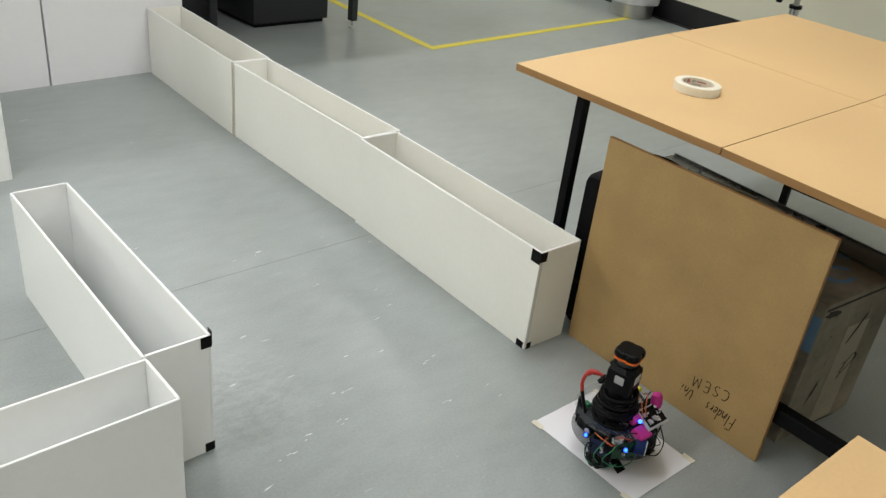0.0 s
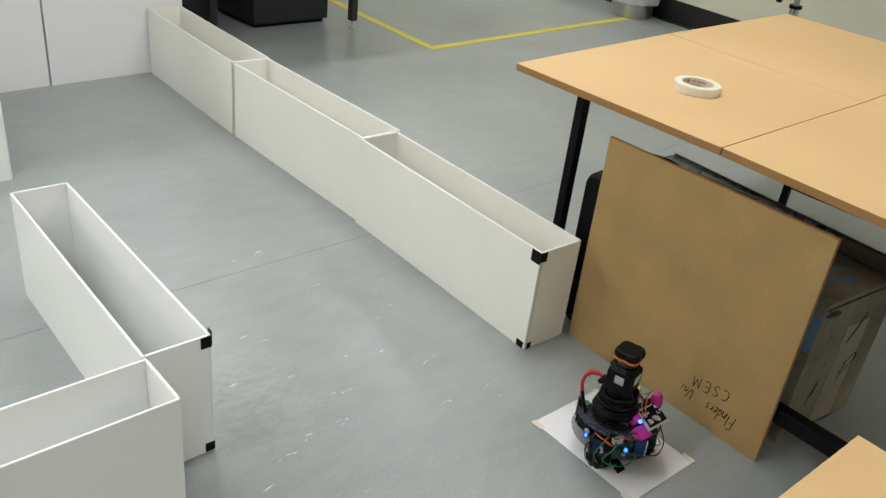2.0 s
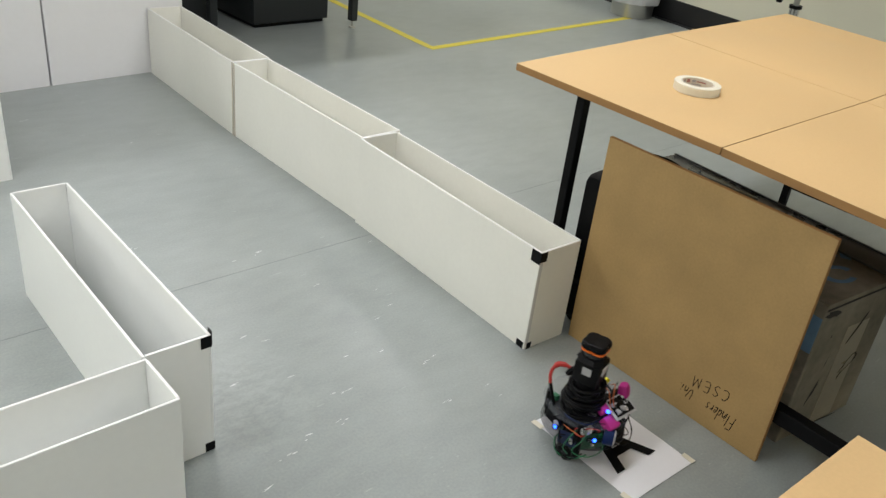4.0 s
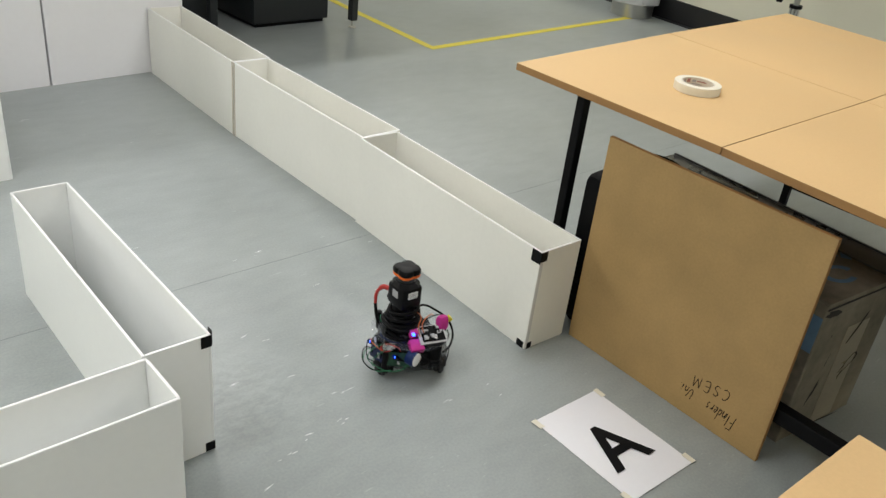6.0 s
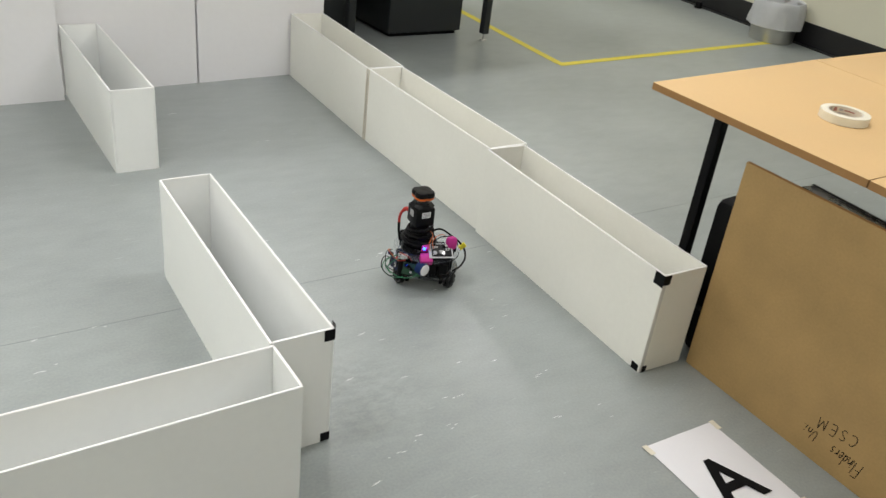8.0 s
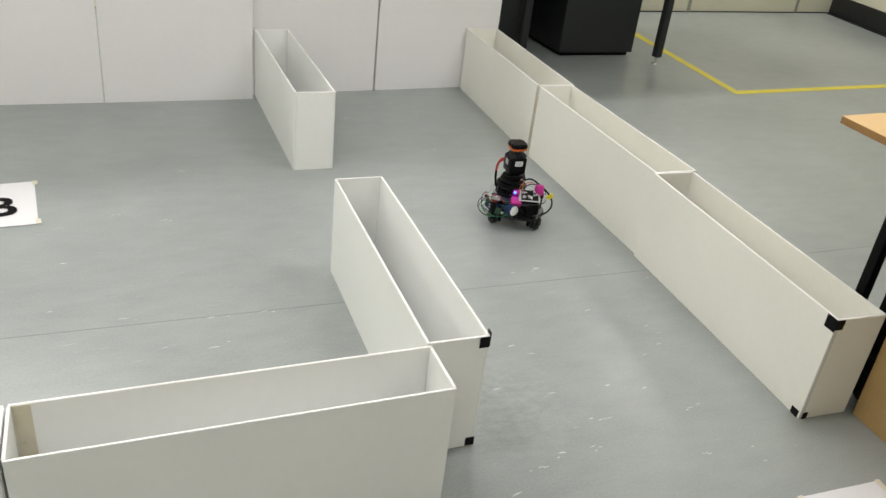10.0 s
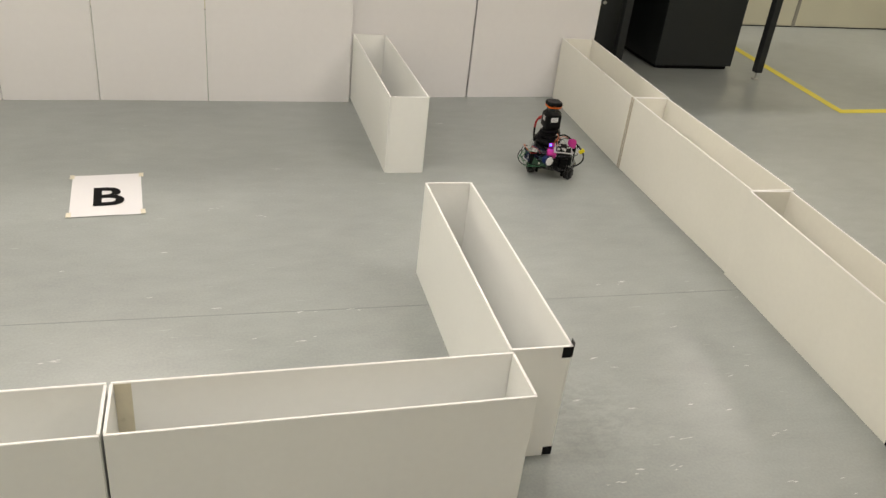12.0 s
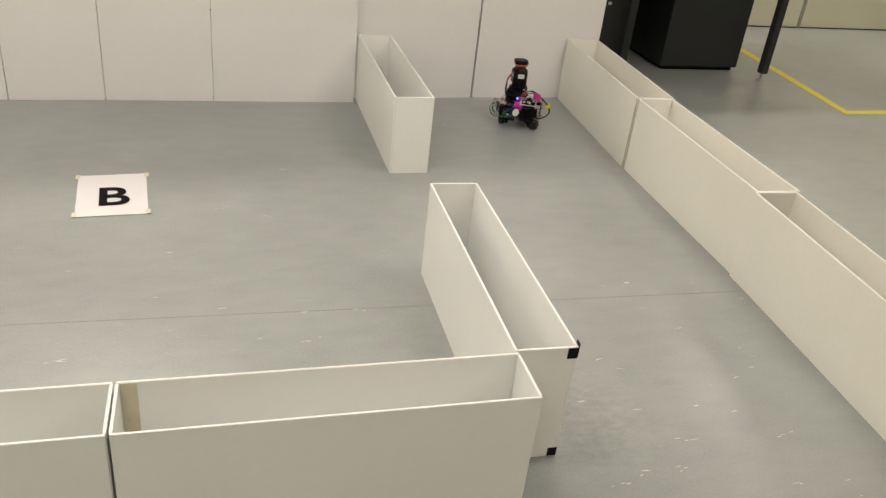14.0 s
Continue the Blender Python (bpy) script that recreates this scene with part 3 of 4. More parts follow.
def carton():
    t = thing("cardboard_box", pose(1.702, 0.407, 0, 0, 0, -9.7), "stained cardboard box with blue print under the table", "box")
    w, d, h = 0.297, 0.40, 0.38
    grime = material("dark_grime", (0.035, 0.03, 0.026), 0.8, vary=0.5, scale=50)
    pale = material("parcel_tape", (0.30, 0.26, 0.19), 0.35, vary=0.2, scale=9)
    bd = part("body", block(0, 0, 0, w, d, h - 0.003, bevel=0.004), CARD, t)
    part("flap", block(0.001, 0.202, h - 0.0028, w - 0.001, d - 0.001, h, bevel=0.001), CARD, t)
    part("flap", block(0.003, 0.001, h - 0.0028, w - 0.002, 0.199, h + 0.0008, bevel=0.001), CARD, t)
    part("tape_band", block(w * 0.42, -0.0012, 0.01, w * 0.72, -0.0003, h - 0.09), pale, bd, "old parcel tape")
    # faded print on the lid: a ring and slanting bars
    bm = bmesh.new()
    ring = [(math.cos(a), math.sin(a)) for a in (2 * math.pi * k / 24 for k in range(24))]
    for r in (0.030, 0.047):
        for x, y in ring:
            bm.verts.new((0.150 + 1.1 * r * x, 0.074 + 0.75 * r * y, h + 0.0013))
    bm.verts.ensure_lookup_table()
    for k in range(20):
        bm.faces.new([bm.verts[i] for i in (k, k + 1, 25 + k, 24 + k)])
    part("print_ring", bm, BLUE_INK, bd, "faded blue printed ring")
    for k in range(4):
        part("print_bar", block(-0.007, -0.018, 0, 0.007, 0.018, 0.0005), BLUE_INK, bd, "faded blue printed bar", m=pose(0.168 + 0.021 * k, 0.128 + 0.006 * k, h + 0.0010, 0, 0, -24))
    part("print_bar", block(-0.012, -0.03, 0, 0.012, 0.03, 0.0005), BLUE_INK, bd, "faded blue printed bar", m=pose(0.262, 0.128, h + 0.0010, 0, 0, -52))
    part("print_block", block(-0.0010, 0.003, 0.255, -0.0002, 0.19, 0.345), BLUE_INK, bd, "faded blue printed panel")
    part("print_block", block(-0.0010, 0.026, 0.03, -0.0002, 0.19, 0.14), BLUE_INK, bd, "faded blue printed panel")
    bm = bmesh.new()
    for pts in ([(0.165, 0.148), (0.205, 0.192), (0.225, 0.178), (0.19, 0.152), (0.168, 0.135)], [(0.182, 0.166), (0.172, 0.128)]):
        tube(bm, [(x, -0.0004, z) for x, z in pts], 0.0022, 6, 3)
    for v in bm.verts:
        v.co.y = -0.0009 + 0.25 * (v.co.y + 0.0004)
    part("marker_sign", bm, INK, bd, "black marker sign")

    def blot(name, x, z, lean, long, wide, seed):
        dice = random.Random(seed)
        b2 = bmesh.new()
        rim = [(1 + dice.uniform(-0.3, 0.3)) for _ in range(14)]
        b2.faces.new([b2.verts.new((long * q * math.cos(2 * math.pi * k / 14), 0, wide * q * math.sin(2 * math.pi * k / 14))) for k, q in enumerate(rim)])
        part(name, b2, grime, bd, "dark grime", m=pose(x, -0.0016, z, 0, lean, 0))

    blot("stain", 0.075, 0.125, -68, 0.034, 0.006, 1)
    blot("stain", 0.085, 0.21, -75, 0.016, 0.0016, 2)
    blot("stain", 0.06, 0.285, 0, 0.003, 0.003, 3)
    blot("stain", 0.175, 0.285, -55, 0.048, 0.006, 4)
    blot("stain", 0.03, 0.352, 10, 0.03, 0.008, 5)
    part("stain", block(0.0, -0.0016, h - 0.014, w, -0.0004, h - 0.009), grime, bd, "dark torn edge of the flap")
    part("stain", block(0.15, -0.0016, 0.022, 0.25, -0.0013, 0.026), grime, bd, "dark scrape", m=pose(0, 0, 0, 0, 6, 0))


# ---- papers with letters ----
def sheet(letter, centre, turn, dx=0.002, dy=-0.026, h=0.1485):
    t = thing("paper_sheet", pose(centre[0], centre[1], 0.0006, 0, 0, turn), "white paper sheet with a black letter " + letter + ", taped to the floor", "paper", "lettered paper sheets")
    w = 0.105
    bm = bmesh.new()
    n = 10
    grid = [[bm.verts.new((-w + 2 * w * i / n, -h + 2 * h * j / n, 0.0012 + 0.0012 * noise.noise((i * 0.5, j * 0.5, len(letter) + turn)))) for i in range(n + 1)] for j in range(n + 1)]
    for j in range(n):
        for i in range(n):
            bm.faces.new((grid[j][i], grid[j][i + 1], grid[j + 1][i + 1], grid[j + 1][i]))
    part("sheet", bm, PAPER, t, soft=True)
    writing("letter", letter, INK, t, pose(dx, dy, 0.0030), 0.180, "bold black printed letter", bold=0.0035)
    for sx in (-1, 1):
        for sy in (-1, 1):
            part("tape_piece", block(-0.007, -0.015, 0.0, 0.007, 0.015, 0.0004), MASKING, t, "cream masking tape",
                 m=pose(sx * (w + 0.001), sy * (h - 0.013), 0.0029, 0, 0, random.uniform(-5, 5)))


# ---- far side of the room ----
def waste_bin():
    t = thing("waste_bin", pose(5.272, 3.258, 0), "round steel waste bin lined with a white plastic bag", "bin")
    bm = bmesh.new()
    lathe(bm, [(0.0, 0.002), (0.148, 0.002), (0.148, 0.006), (0.155, 0.255), (0.152, 0.255), (0.145, 0.01), (0.0, 0.01)], 40)
    part("body", bm, STEEL, t, soft=True)

    def folds(a, z):
        return 0.004 * math.sin(9 * a + 20 * z) + 0.009 * noise.noise((3 * math.cos(a), 3 * math.sin(a), 8 * z))

    bm = bmesh.new()
    lathe(bm, [(0.176, 0.098), (0.181, 0.102), (0.180, 0.13), (0.177, 0.18), (0.172, 0.23), (0.166, 0.264), (0.162, 0.270), (0.156, 0.267), (0.147, 0.24), (0.135, 0.16), (0.10, 0.06)], 72, folds)
    part("liner", bm, BAG, t, "crinkled white plastic bag", soft=True)


def bench():
    t = thing("workbench", pose(2.169, 3.704, 0, 0, 0, -0.8), "charcoal steel workbench with square legs", "workbench")
    # unseen top, run out past the legs to throw shade on the floor
    part("worktop", block(-0.6, -0.10, 0.87, 1.25, 0.75, 0.90, bevel=0.003), DARK_STEEL, t)
    for x in (0.0, 0.893):
        for y in (0.0, 0.62):
            leg = part("leg", block(x, y, 0.04, x + 0.042, y + 0.042, 0.87, bevel=0.004), DARK_STEEL, t)
            bm = drum(0.022, 0.018, 0.0, 0.007, m=pose(x + 0.021, y + 0.021, 0), n=20)
            cyl(bm, 0.006, 0.006, 0.007, 0.042, m=pose(x + 0.021, y + 0.021, 0), n=12)
            part("levelling_foot", bm, STEEL, leg, "steel screw foot")
    # black sheet added for the kneehole's shade, also blocking light from behind
    part("kneehole_shade", block(0.0, 0.664, 0.02, 0.935, 0.682, 0.868, bevel=0.002), BLACK_STEEL, t)
    t = thing("drawer_unit", pose(2.53, 3.878, 0, 0, 0, -1.8), "charcoal steel drawer unit standing under a workbench", "drawer unit")
    bd = part("carcass", block(0, 0, 0.022, 0.49, 0.6, 0.72, bevel=0.004), DARK_STEEL, t)
    part("plinth", block(0.02, 0.02, 0, 0.47, 0.58, 0.022), BLACK_STEEL, t)
    for z in (0.45,):
        part("drawer_front", block(0.01, -0.012, z, 0.48, -0.001, 0.71, bevel=0.003), DARK_STEEL, bd)
    t = thing("steel_cabinet", pose(1.592, 3.83, 0, 0, 0, -1.0), "charcoal steel cabinet with a small lock", "cabinet")
    part("carcass", block(0, 0.001, 0, 0.63, 0.5, 0.8, bevel=0.004), DARK_STEEL, t)
    dr = part("door", block(0.004, -0.018, 0.004, 0.626, 0.0, 0.79, bevel=0.002), DARK_STEEL, t)
    part("lock", drum(0.009, 0.009, 0, 0.006, m=pose(0.51, -0.018, 0.37, 90, 0, 0), n=16), SILVER, dr)


def stool():
    t = thing("swivel_stool", pose(4.325, 1.728, 0, 0, 0, 15), "black swivel stool with a chrome column", "stool")
    part("column", drum(0.025, 0.025, 0.08, 0.49, n=24), CHROME, t, soft=True)
    part("collar", drum(0.032, 0.032, 0.478, 0.494, n=24), PLASTIC, t, soft=True)
    part("piston", drum(0.015, 0.015, 0.494, 0.66, n=20), STEEL, t, soft=True)
    part("lever", piped([(0, 0, 0.59), (-0.05, 0.083, 0.583), (-0.1, 0.166, 0.572)], 0.009), PLASTIC, t)
    part("knob", block(-0.014, -0.014, 0.5, 0.014, 0.014, 0.585, bevel=0.004), PLASTIC, t, m=pose(-0.047, 0.078, 0))
    part("seat", drum(0.19, 0.19, 0.66, 0.73, n=40, bevel=0.02), CASE, t, soft=True)
    for k in range(5):
        a = 72 * k
        leg = part("leg", block(0.02, -0.018, 0.07, 0.27, 0.018, 0.1, bevel=0.006), PLASTIC, t, m=pose(0, 0, 0, 0, 0, a))
        part("castor", drum(0.026, 0.026, -0.02, 0.02, m=pose(0.255, 0, 0.027, 90, 0, 0), n=20), PLASTIC, leg)


def door_stop():
    t = thing("door_stop", pose(5.50, 4.08, 0), "small black rubber door stop on the floor", "door stop")
    part("bumper", drum(0.03, 0.026, 0.0, 0.05, n=24, bevel=0.006), PLASTIC, t, soft=True)
    part("plate", drum(0.036, 0.036, 0.0, 0.004, n=24), STEEL, t)


# ---- the little robot ----
WHEEL_R = 0.024
WHEEL_ANGLES = (205, 325, 85)
CX, CY = 0.028, 0.011


def wheel(parent, angle):
    """A wheel with rollers round its rim; its axle points outwards along local x."""
    bm = bmesh.new()
    lathe(bm, [(0.0, -0.011), (0.013, -0.011), (0.017, -0.009), (0.0175, 0.0), (0.017, 0.009), (0.013, 0.011), (0.007, 0.0125), (0.0, 0.0125)], 24)
    bmesh.ops.transform(bm, matrix=pose(0, 0, 0, 0, 90, 0), verts=bm.verts)
    w = part("wheel", bm, PLASTIC, parent, "black wheel with rubber rollers", soft=True)
    for k in range(8):
        b2 = bmesh.new()
        for row in (-0.006, 0.006):
            a = 2 * math.pi * (k + (0.5 if row > 0 else 0)) / 8
            m = Matrix.Translation((row, 0.0187 * math.cos(a), 0.0187 * math.sin(a))) @ Matrix.Rotation(a, 4, "X")
            vs = bmesh.ops.create_uvsphere(b2, u_segments=8, v_segments=6, radius=0.0053)["verts"]
            bmesh.ops.scale(b2, vec=(1.0, 1.0, 1.5), verts=vs)
            bmesh.ops.transform(b2, matrix=m, verts=vs)
        part("roller", b2, RUBBER, w, soft=True)
    part("hub_cap", drum(0.006, 0.004, 0.0, 0.003, m=pose(0.0125, 0, 0, 0, 90, 0), n=12), RUBBER, w)
    return w


def robot():
    t = thing("wheeled_robot", pose(1.348, 0.642, 0, 0, 0, -12.7), "small round black robot with laser scanner and loose wires", "robot")
    # decks
    lower = part("lower_deck", drum(0.094, 0.094, 0.044, 0.048, m=pose(CX, CY, 0), n=56, bevel=0.001), SMOKED, t, "smoked plastic disc", soft=True)
    part("upper_deck", drum(0.096, 0.096, 0.100, 0.103, m=pose(CX, CY, 0), n=56, bevel=0.001), ACRYLIC, t, "clear acrylic disc", soft=True)
    wheels = []
    for a in WHEEL_ANGLES:
        r = Matrix.Translation((CX, CY, 0)) @ Matrix.Rotation(radians(a), 4, "Z")
        part("motor", drum(0.013, 0.013, 0.028, 0.072, m=r @ pose(0, 0, 0.027, 0, 90, 0), n=20, bevel=0.001), PLASTIC, t, "black gear motor", soft=True)
        part("motor_bracket", block(0.058, -0.016, 0.008, 0.066, 0.016, 0.041, m=r, bevel=0.001), BLACK_STEEL, t)
        w = wheel(t, a)
        w.matrix_basis = r @ pose(0.082, 0, WHEEL_R)
        wheels.append((w, r @ pose(0.082, 0, WHEEL_R)))
    for k in range(6):
        a = radians(60 * k + 15)
        part("standoff", drum(0.0028, 0.0028, 0.045, 0.100, m=pose(CX + 0.084 * math.cos(a), CY + 0.084 * math.sin(a), 0), n=10), BLACK_STEEL, t)
    # between the decks
    part("battery_box", block(-0.042, -0.046, 0.0485, 0.084, 0.060, 0.094, bevel=0.003), PLASTIC, t)
    bd = part("motor_board", block(-0.028, -0.002, 0, 0.028, 0.0, 0.034), PCB_GREEN, t, "green circuit board", m=pose(-0.018, -0.066, 0.05, -15, 0, -16))
    for k in range(7):
        x, z = random.uniform(-0.024, 0.018), random.uniform(0.004, 0.024)
        part("chip", block(x, -0.006, z, x + random.uniform(0.004, 0.009), -0.002, z + random.uniform(0.003, 0.008)), (PLASTIC, SILVER, GREEN_WIRE)[k % 3], bd)
    bd = part("driver_board", block(-0.02, -0.002, 0, 0.02, 0.0, 0.03), PCB_BLUE, t, "blue circuit board", m=pose(-0.066, -0.036, 0.055, -10, 0, -60))
    for k in range(4):
        x, z = random.uniform(-0.017, 0.01), random.uniform(0.003, 0.02)
        part("chip", block(x, -0.005, z, x + 0.006, -0.002, z + 0.005), (PLASTIC, SILVER)[k % 2], bd)
    b = part("battery", drum(0.0185, 0.0185, 0.000, 0.022, n=28, bevel=0.002), BLUE_WRAP, t, "blue wrapped battery cell", soft=True, m=pose(0.002, -0.073, 0.082, 90, 0, 40))
    part("end_cap", drum(0.0165, 0.0165, 0.022, 0.0238, n=28, bevel=0.0006), WHITE_CAP, b, "round white end disc", soft=True)
    b = part("side_module", drum(0.012, 0.012, -0.02, 0.014, n=24, bevel=0.002), PLASTIC, t, "black round module", soft=True, m=pose(-0.044, 0.012, 0.076, 90, 0, -82))
    part("end_cap", drum(0.0065, 0.0065, 0.014, 0.0155, n=24), GREY_BAR, b, "round grey end disc", soft=True)
    for x, y, z, s in ((0.07, -0.05, 0.049, 0.026), (0.086, -0.012, 0.049, 0.028), (0.06, 0.055, 0.049, 0.03), (-0.024, 0.052, 0.049, 0.018), (-0.046, -0.038, 0.049, 0.026), (0.04, -0.064, 0.049, 0.018), (-0.008, -0.05, 0.049, 0.02)):
        part("connector_block", block(x - s / 2, y - s / 2, z, x + s / 2, y + s / 2, z + 0.036, bevel=0.002), PLASTIC, t)
    for k in range(18):
        a, q = radians(random.uniform(170, 380)), random.uniform(0.05, 0.076)
        sx, sy, sz = (random.uniform(0.004, 0.011) for _ in range(3))
        lift = random.choice((0.0485, 0.0485, 0.1035))
        part("component", block(-sx, -sy, 0, sx, sy, sz * 2, bevel=0.0008), (PLASTIC, BLACK_STEEL, PLASTIC, PCB_GREEN, SILVER, PLASTIC)[k % 6], t,
             m=pose(CX + q * math.cos(a), CY + q * math.sin(a), lift, 0, 0, math.degrees(a)))
    # tower
    part("tower_post", drum(0.03, 0.026, 0.104, 0.182, n=28), PLASTIC, t, soft=True)
    for k in range(11):
        z, r, dx, dy = 0.109 + 0.0062 * k, 0.046 - 0.0013 * k + random.uniform(-0.004, 0.004), random.uniform(-0.004, 0.004), random.uniform(-0.004, 0.004)
        tl = random.uniform(-0.012, 0.012)
        pts = [(dx + r * math.cos(a), dy + r * math.sin(a), z + tl * math.cos(a + k)) for a in (2 * math.pi * j / 12 for j in range(13))]
        bm = bmesh.new()
        tube(bm, pts, 0.0037, 8, 4)
        part("cable_loop", bm, CABLE, t, "coiled black cable", soft=True)
    lid = part("scanner_body", block(-0.029, -0.029, 0.174, 0.029, 0.029, 0.229, bevel=0.006), PLASTIC, t, "black scanner housing", soft=True, m=pose(0, 0, 0.008, 0, 0, 22))
    part("scanner_shoulder", drum(0.035, 0.027, 0.2292, 0.238, n=8, m=pose(0, 0, 0.008, 0, 0, 44.5)), PLASTIC, t)
    part("label_sticker", block(-0.012, -0.0302, 0.202, 0.014, -0.0291, 0.219), WHITE_CAP, lid, "white sticker")
    part("label_sticker", block(-0.0302, -0.012, 0.201, -0.0291, 0.008, 0.219), GREY_BAR, lid, "grey sticker")
    for z in (0.206, 0.2105, 0.215):
        part("print_bar", block(-0.009, -0.0308, z - 0.0008, 0.011, -0.0303, z + 0.0008), GREY_BAR, lid)
    part("scanner_window", drum(0.0225, 0.0225, 0.2382, 0.251, n=32, m=pose(0, 0, 0.008)), GLOSS, t, "dark glossy scan window", soft=True)

    def squarish(bm, prof):
        n = 48
        rings = []
        for r, z in prof:
            ring = []
            for k in range(n):
                a = 2 * math.pi * k / n
                e = (abs(math.cos(a)) ** 3.6 + abs(math.sin(a)) ** 3.6) ** (-1 / 3.6)
                dent = 1 - 0.09 * math.cos(4 * a) ** 8 * (1 if math.cos(4 * a) > 0 else 0)
                ring.append(bm.verts.new((r * e * dent * math.cos(a), r * e * dent * math.sin(a), z)))
            rings.append(ring)
        for a, b in zip(rings, rings[1:]):
            for k in range(n):
                bm.faces.new((a[k], a[(k + 1) % n], b[(k + 1) % n], b[k]))
        bm.faces.new(rings[0][::-1])
        bm.faces.new(rings[-1])

    bm = bmesh.new()
    squarish(bm, [(0.0245, 0.2512), (0.027, 0.2535), (0.0275, 0.2575), (0.026, 0.2578)])
    part("scanner_ring", bm, ORANGE, t, "orange ring", soft=True, m=pose(0, 0, 0.008, 0, 0, 22))
    bm = bmesh.new()
    squarish(bm, [(0.025, 0.258), (0.0275, 0.260), (0.0285, 0.264), (0.0278, 0.270), (0.0255, 0.2732), (0.02, 0.2742), (0.008, 0.273)])
    part("scanner_cap", bm, PLASTIC, t, "rounded black cap", soft=True, m=pose(0, 0, 0.008, 0, 0, 22))
    # sensor board on foam
    m = pose(0.059, -0.053, 0.124, 27, 0, 6)
    brd = part("sensor_board", block(-0.034, -0.024, 0, 0.034, 0.024, 0.002, bevel=0.0004), BOARD, t, "pale circuit board crowded with chips", m=m)
    part("solder_mask", block(-0.026, -0.019, 0.0021, 0.030, 0.021, 0.0028), PLASTIC, brd)
    for k in range(30):
        x, y = random.uniform(-0.027, 0.020), random.uniform(-0.019, 0.013)
        s, u, z = random.uniform(0.003, 0.011), random.uniform(0.003, 0.009), random.uniform(0.0015, 0.005)
        part("chip", block(x, y, 0.0028, x + s, y + u, 0.0028 + z, bevel=0.0003), (PLASTIC, BOARD, GREY_BAR, PLASTIC, GREY_BAR, SILVER)[k % 6], brd)
    part("foam_block", block(-0.058, -0.034, -0.023, -0.024, -0.003, -0.001, bevel=0.005), MAGENTA, t, "magenta foam block", soft=True, m=m)
    part("foam_block", block(-0.052, 0.002, -0.016, -0.030, 0.026, 0.005, bevel=0.005), MAGENTA, t, "magenta foam block", soft=True, m=m)
    part("board_rest", block(-0.02, -0.02, -0.018, 0.03, 0.022, -0.001, bevel=0.002), PLASTIC, t, m=m)
    bm = block(-0.016, -0.012, -0.018, 0.016, 0.012, 0.020, bevel=0.011, m=pose(0.090, -0.030, 0.138, -12, 8, 30))
    part("foam_ball", bm, MAGENTA, t, "magenta foam wind cover", soft=True)
    part("foam_stem", drum(0.005, 0.005, 0.104, 0.128, m=pose(0.09, -0.026, 0), n=12), PLASTIC, t)
    # wires
    part("red_cable", piped([(-0.020, 0.034, 0.192), (-0.030, 0.050, 0.197), (-0.043, 0.060, 0.189), (-0.052, 0.060, 0.172), (-0.054, 0.054, 0.152)], 0.0040), RED, t, "thick red sleeved cable", soft=True)
    part("cable_sleeve", piped([(-0.026, 0.045, 0.196), (-0.036, 0.056, 0.195), (-0.043, 0.060, 0.189)], 0.0060), RED, t, "red shrink sleeve", soft=True)
    part("cable_tail", piped([(-0.054, 0.054, 0.152), (-0.053, 0.044, 0.130), (-0.048, 0.036, 0.104)], 0.0040), CABLE, t, soft=True)
    part("cable_joint", block(-0.006, -0.005, -0.012, 0.006, 0.005, 0.012, bevel=0.002), PLASTIC, t, m=pose(-0.022, 0.032, 0.188, 20, 30, 0))
    part("side_cable", piped([(0.03, 0.03, 0.135), (0.065, 0.048, 0.140), (0.105, 0.060, 0.112), (0.132, 0.064, 0.088), (0.146, 0.056, 0.068), (0.144, 0.028, 0.056), (0.126, -0.006, 0.050), (0.104, -0.026, 0.048)], 0.0028), CABLE, t, soft=True)
    part("plug", block(-0.007, -0.005, -0.011, 0.007, 0.005, 0.011, bevel=0.0015), YELLOW_PLUG, t, "yellow plug", m=pose(0.138, 0.063, 0.080, 0, 48, 0))
    part("signal_wire", piped([(0.04, -0.055, 0.128), (0.034, -0.05, 0.15), (0.048, -0.036, 0.162), (0.066, -0.02, 0.158), (0.075, -0.004, 0.142)], 0.0012, 6), BROWN_WIRE, t, "thin orange wire")
    part("signal_wire", piped([(0.03, -0.06, 0.12), (0.026, -0.05, 0.145), (0.036, -0.03, 0.16), (0.024, -0.01, 0.168)], 0.0011, 6), BROWN_WIRE, t, "thin orange wire")
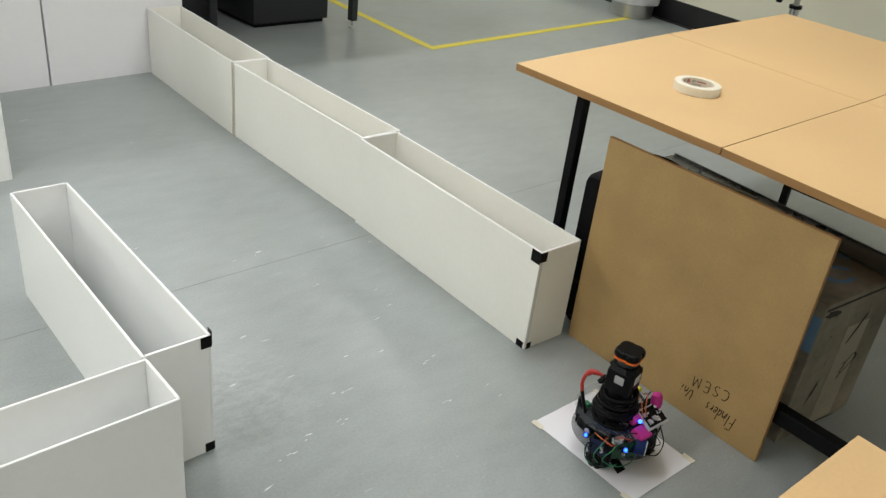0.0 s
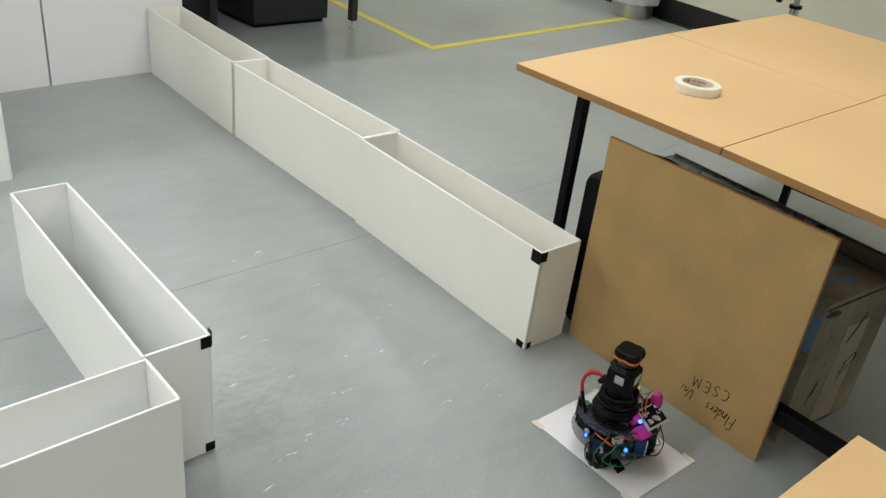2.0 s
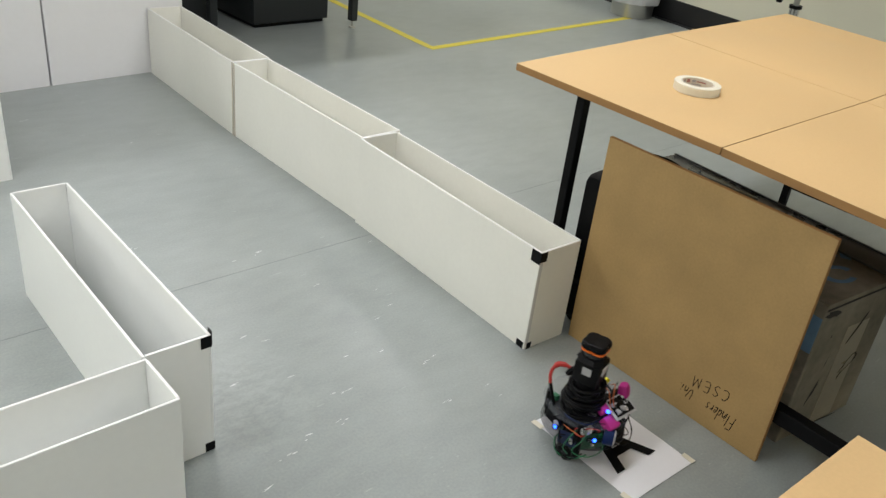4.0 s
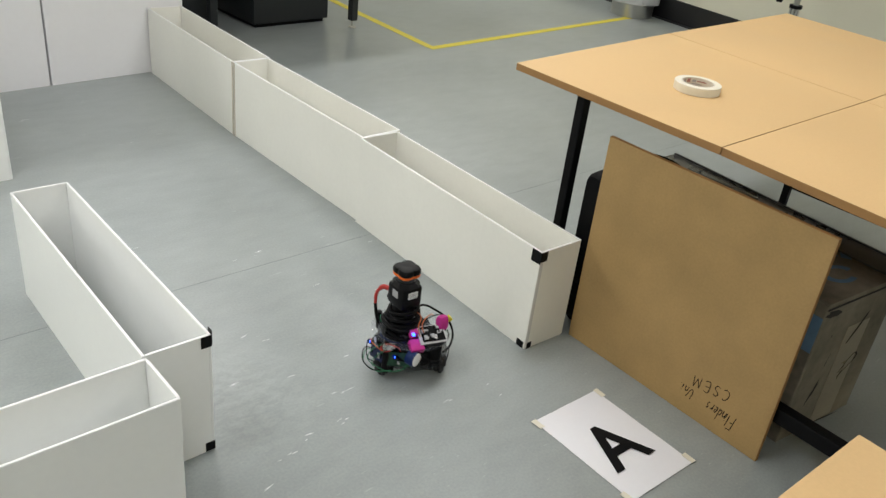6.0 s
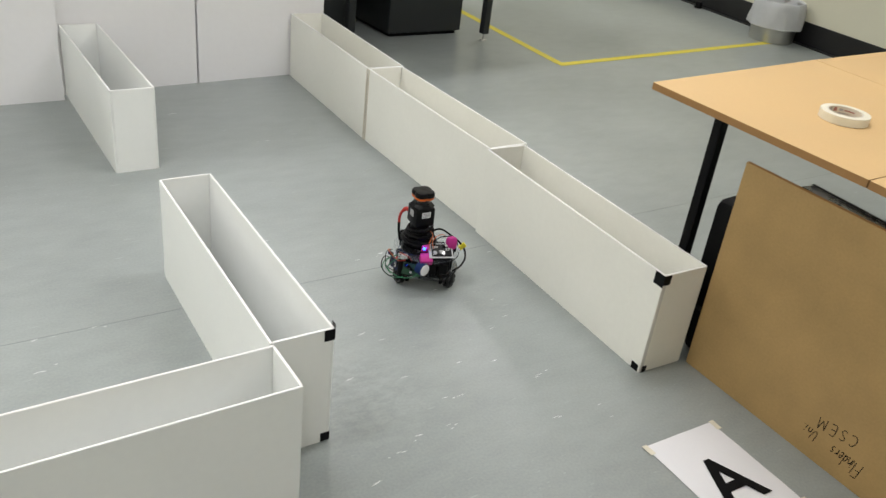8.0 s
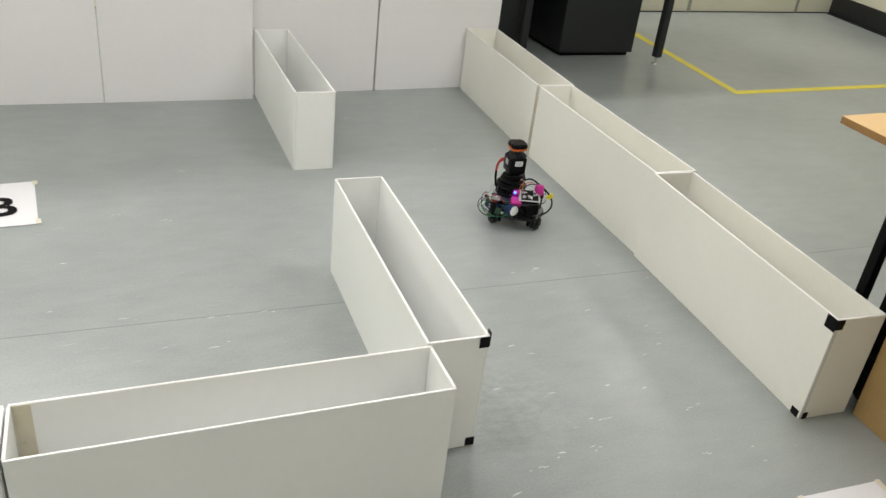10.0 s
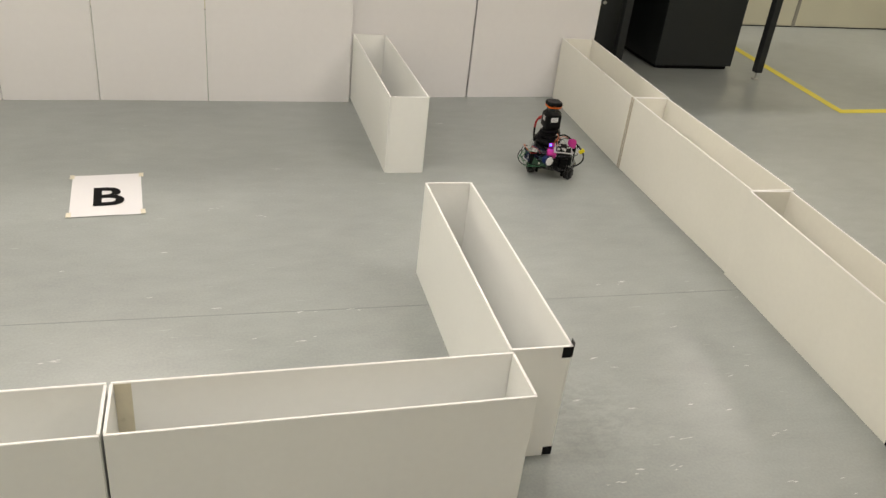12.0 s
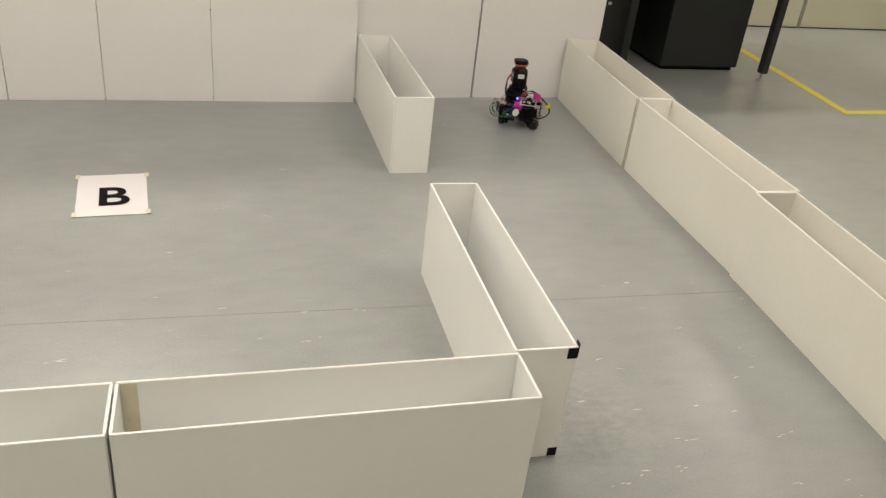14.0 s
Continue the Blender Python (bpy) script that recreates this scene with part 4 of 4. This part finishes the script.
    for pts, mat in (([(-0.06, -0.05, 0.104), (-0.082, -0.055, 0.097), (-0.09, -0.05, 0.07), (-0.074, -0.052, 0.045)], GREEN_WIRE),
                     ([(-0.05, -0.07, 0.104), (-0.07, -0.078, 0.10), (-0.084, -0.07, 0.072), (-0.055, -0.086, 0.056), (-0.02, -0.090, 0.056), (0.0, -0.082, 0.066)], GREEN_WIRE),
                     ([(-0.07, -0.02, 0.104), (-0.088, -0.03, 0.10), (-0.088, -0.042, 0.066), (-0.066, -0.045, 0.05)], CABLE),
                     ([(0.02, -0.082, 0.1), (0.04, -0.094, 0.085), (0.075, -0.08, 0.065), (0.09, -0.05, 0.06)], CABLE),
                     ([(-0.03, -0.03, 0.108), (-0.02, -0.062, 0.116), (0.01, -0.07, 0.109), (0.03, -0.06, 0.106)], CABLE),
                     ([(-0.05, 0.0, 0.106), (-0.055, -0.03, 0.114), (-0.035, -0.055, 0.112), (-0.005, -0.052, 0.106)], BLUE_WRAP),
                     ([(-0.045, -0.06, 0.104), (-0.055, -0.075, 0.125), (-0.03, -0.085, 0.118), (-0.02, -0.075, 0.1)], RED),
                     ([(-0.078, -0.03, 0.11), (-0.085, -0.05, 0.118), (-0.07, -0.07, 0.108), (-0.055, -0.06, 0.09)], BROWN_WIRE)):
        part("loose_wire", piped(pts, 0.0011, 6), mat, t)
    part("capacitor", drum(0.0070, 0.0070, 0.075, 0.122, m=pose(-0.040, 0.062, 0), n=16, bevel=0.001), PLASTIC, t, soft=True)
    part("corner_post", drum(0.0085, 0.0075, 0.030, 0.108, m=pose(-0.048, -0.052, 0), n=16), PLASTIC, t, soft=True)
    part("post_ring", piped([(-0.048 + 0.0125 * math.cos(a), -0.052 + 0.0125 * math.sin(a), 0.094) for a in (0.9 * k for k in range(8))], 0.0016, 6), RED, t, "red wire ring")
    for z, r, lean, start in ((0.062, 0.090, 0.007, 190), (0.088, 0.092, -0.008, 250)):
        part("edge_cable", piped([(CX + r * math.cos(a), CY + r * math.sin(a), z + lean * math.sin(2 * a)) for a in (radians(start + 12 * k) for k in range(10))], 0.0016, 6), CABLE, t)
    # loops of thin flex that stand off the rim
    for pts, mat in (([(-0.062, -0.03, 0.075), (-0.092, -0.028, 0.085), (-0.100, -0.045, 0.062), (-0.080, -0.068, 0.048), (-0.052, -0.072, 0.052)], CABLE),
                     ([(-0.058, -0.02, 0.066), (-0.086, -0.02, 0.072), (-0.096, -0.04, 0.052), (-0.070, -0.066, 0.042), (-0.040, -0.074, 0.046)], GREEN_WIRE),
                     ([(0.016, -0.082, 0.062), (0.05, -0.096, 0.054), (0.092, -0.076, 0.056), (0.112, -0.042, 0.068)], CABLE),
                     ([(0.034, -0.05, 0.125), (0.05, -0.03, 0.150), (0.085, -0.012, 0.150), (0.108, 0.006, 0.128), (0.118, 0.018, 0.105)], CABLE)):
        part("loose_wire", piped(pts, 0.0013, 6), mat, t)
    part("terminal", block(-0.040, 0.042, 0.104, -0.028, 0.056, 0.116), GREEN_WIRE, t, "green terminal block")
    for x, y, z in ((-0.045, -0.07, 0.112), (-0.052, -0.064, 0.11), (-0.038, -0.064, 0.11)):
        part("pin_header", block(x - 0.006, y - 0.004, z - 0.008, x + 0.006, y + 0.004, z + 0.004), SILVER, t)
    for k, p in enumerate(((0.012, -0.062, 0.134), (-0.030, -0.080, 0.086), (-0.072, -0.003, 0.080))):
        # tubes added round two of the lights to block them from other sides
        if k:
            sleeve = bmesh.new()
            lathe(sleeve, [(0.0044, -0.004), (0.0056, -0.004), (0.0056, 0.009), (0.0044, 0.009), (0.0044, -0.004)], 16)
            part("led_blinder", sleeve, PLASTIC, t, soft=True, m=pose(*p) @ pose(0, 0, 0, 0, 0, 205) @ pose(0, 0, 0, 0, 52, 0))
        bm = bmesh.new()
        bmesh.ops.create_uvsphere(bm, u_segments=12, v_segments=8, radius=0.0044)
        part("led", bm, LED, t, "lit blue light", soft=True, m=pose(*p))
    return t, wheels


room()
ceiling_lights()
floor_scuff_glints()
floor_tape()
panels()
troughs()
big_table()
near_table()
leaning_board()
tape_roll()
suitcase()
gloss_sheet()
carton()
sheet("A", (1.391, 0.650), -4.9, -0.005, -0.018, 0.145)
sheet("B", (-0.251, 2.527), 1.6)
waste_bin()
bench()
stool()
door_stop()
ROBOT, WHEELS = robot()

# seconds, x, y, heading
ROUTE = [(0.0, 1.348, 0.642, -12.7), (3.5, 1.348, 0.642, -12.7), (3.8, 1.335, 0.668, -11.5), (4.3, 1.276, 0.765, -9.0), (4.8, 1.214, 0.872, -9.0),
         (5.3, 1.176, 0.984, -12.6), (5.5, 1.172, 1.029, -16.2), (6.0, 1.184, 1.147, -27.5), (6.5, 1.198, 1.268, -29.6), (7.0, 1.208, 1.394, -30.4),
         (7.5, 1.216, 1.515, -30.0), (8.0, 1.225, 1.634, -30.0), (8.5, 1.237, 1.748, -30.0), (9.0, 1.249, 1.865, -29.6), (11.5, 1.286, 2.471, -25.6),
         (12.0, 1.292, 2.591, -25.0), (12.5, 1.302, 2.713, -26.0), (13.0, 1.315, 2.840, -26.8), (13.5, 1.330, 2.968, -28.0), (14.0, 1.346, 3.100, -29.5)]


def motions():
    walk(ROBOT, [(t, pose(x, y, 0, 0, 0, a)) for t, x, y, a in ROUTE])
    ts, xs, ys, hs = (np.array(c) for c in zip(*ROUTE))
    steps = [0.0, 3.5] + [round(3.6 + 0.1 * k, 1) for k in range(105)]
    for (w, home), angle in zip(WHEELS, WHEEL_ANGLES):
        roll, rows, last = 0.0, [], None
        for t in steps:
            p = np.array((np.interp(t, ts, xs), np.interp(t, ts, ys), np.radians(np.interp(t, ts, hs))))
            if last is not None:
                side = p[2] + radians(angle) + math.pi / 2
                along = (p[0] - last[0]) * math.cos(side) + (p[1] - last[1]) * math.sin(side) + 0.086 * (p[2] - last[2])
                roll -= math.degrees(along / WHEEL_R)
            rows.append((t, home @ pose(0, 0, 0, roll, 0, 0)))
            last = p
        walk(w, rows)


motions()
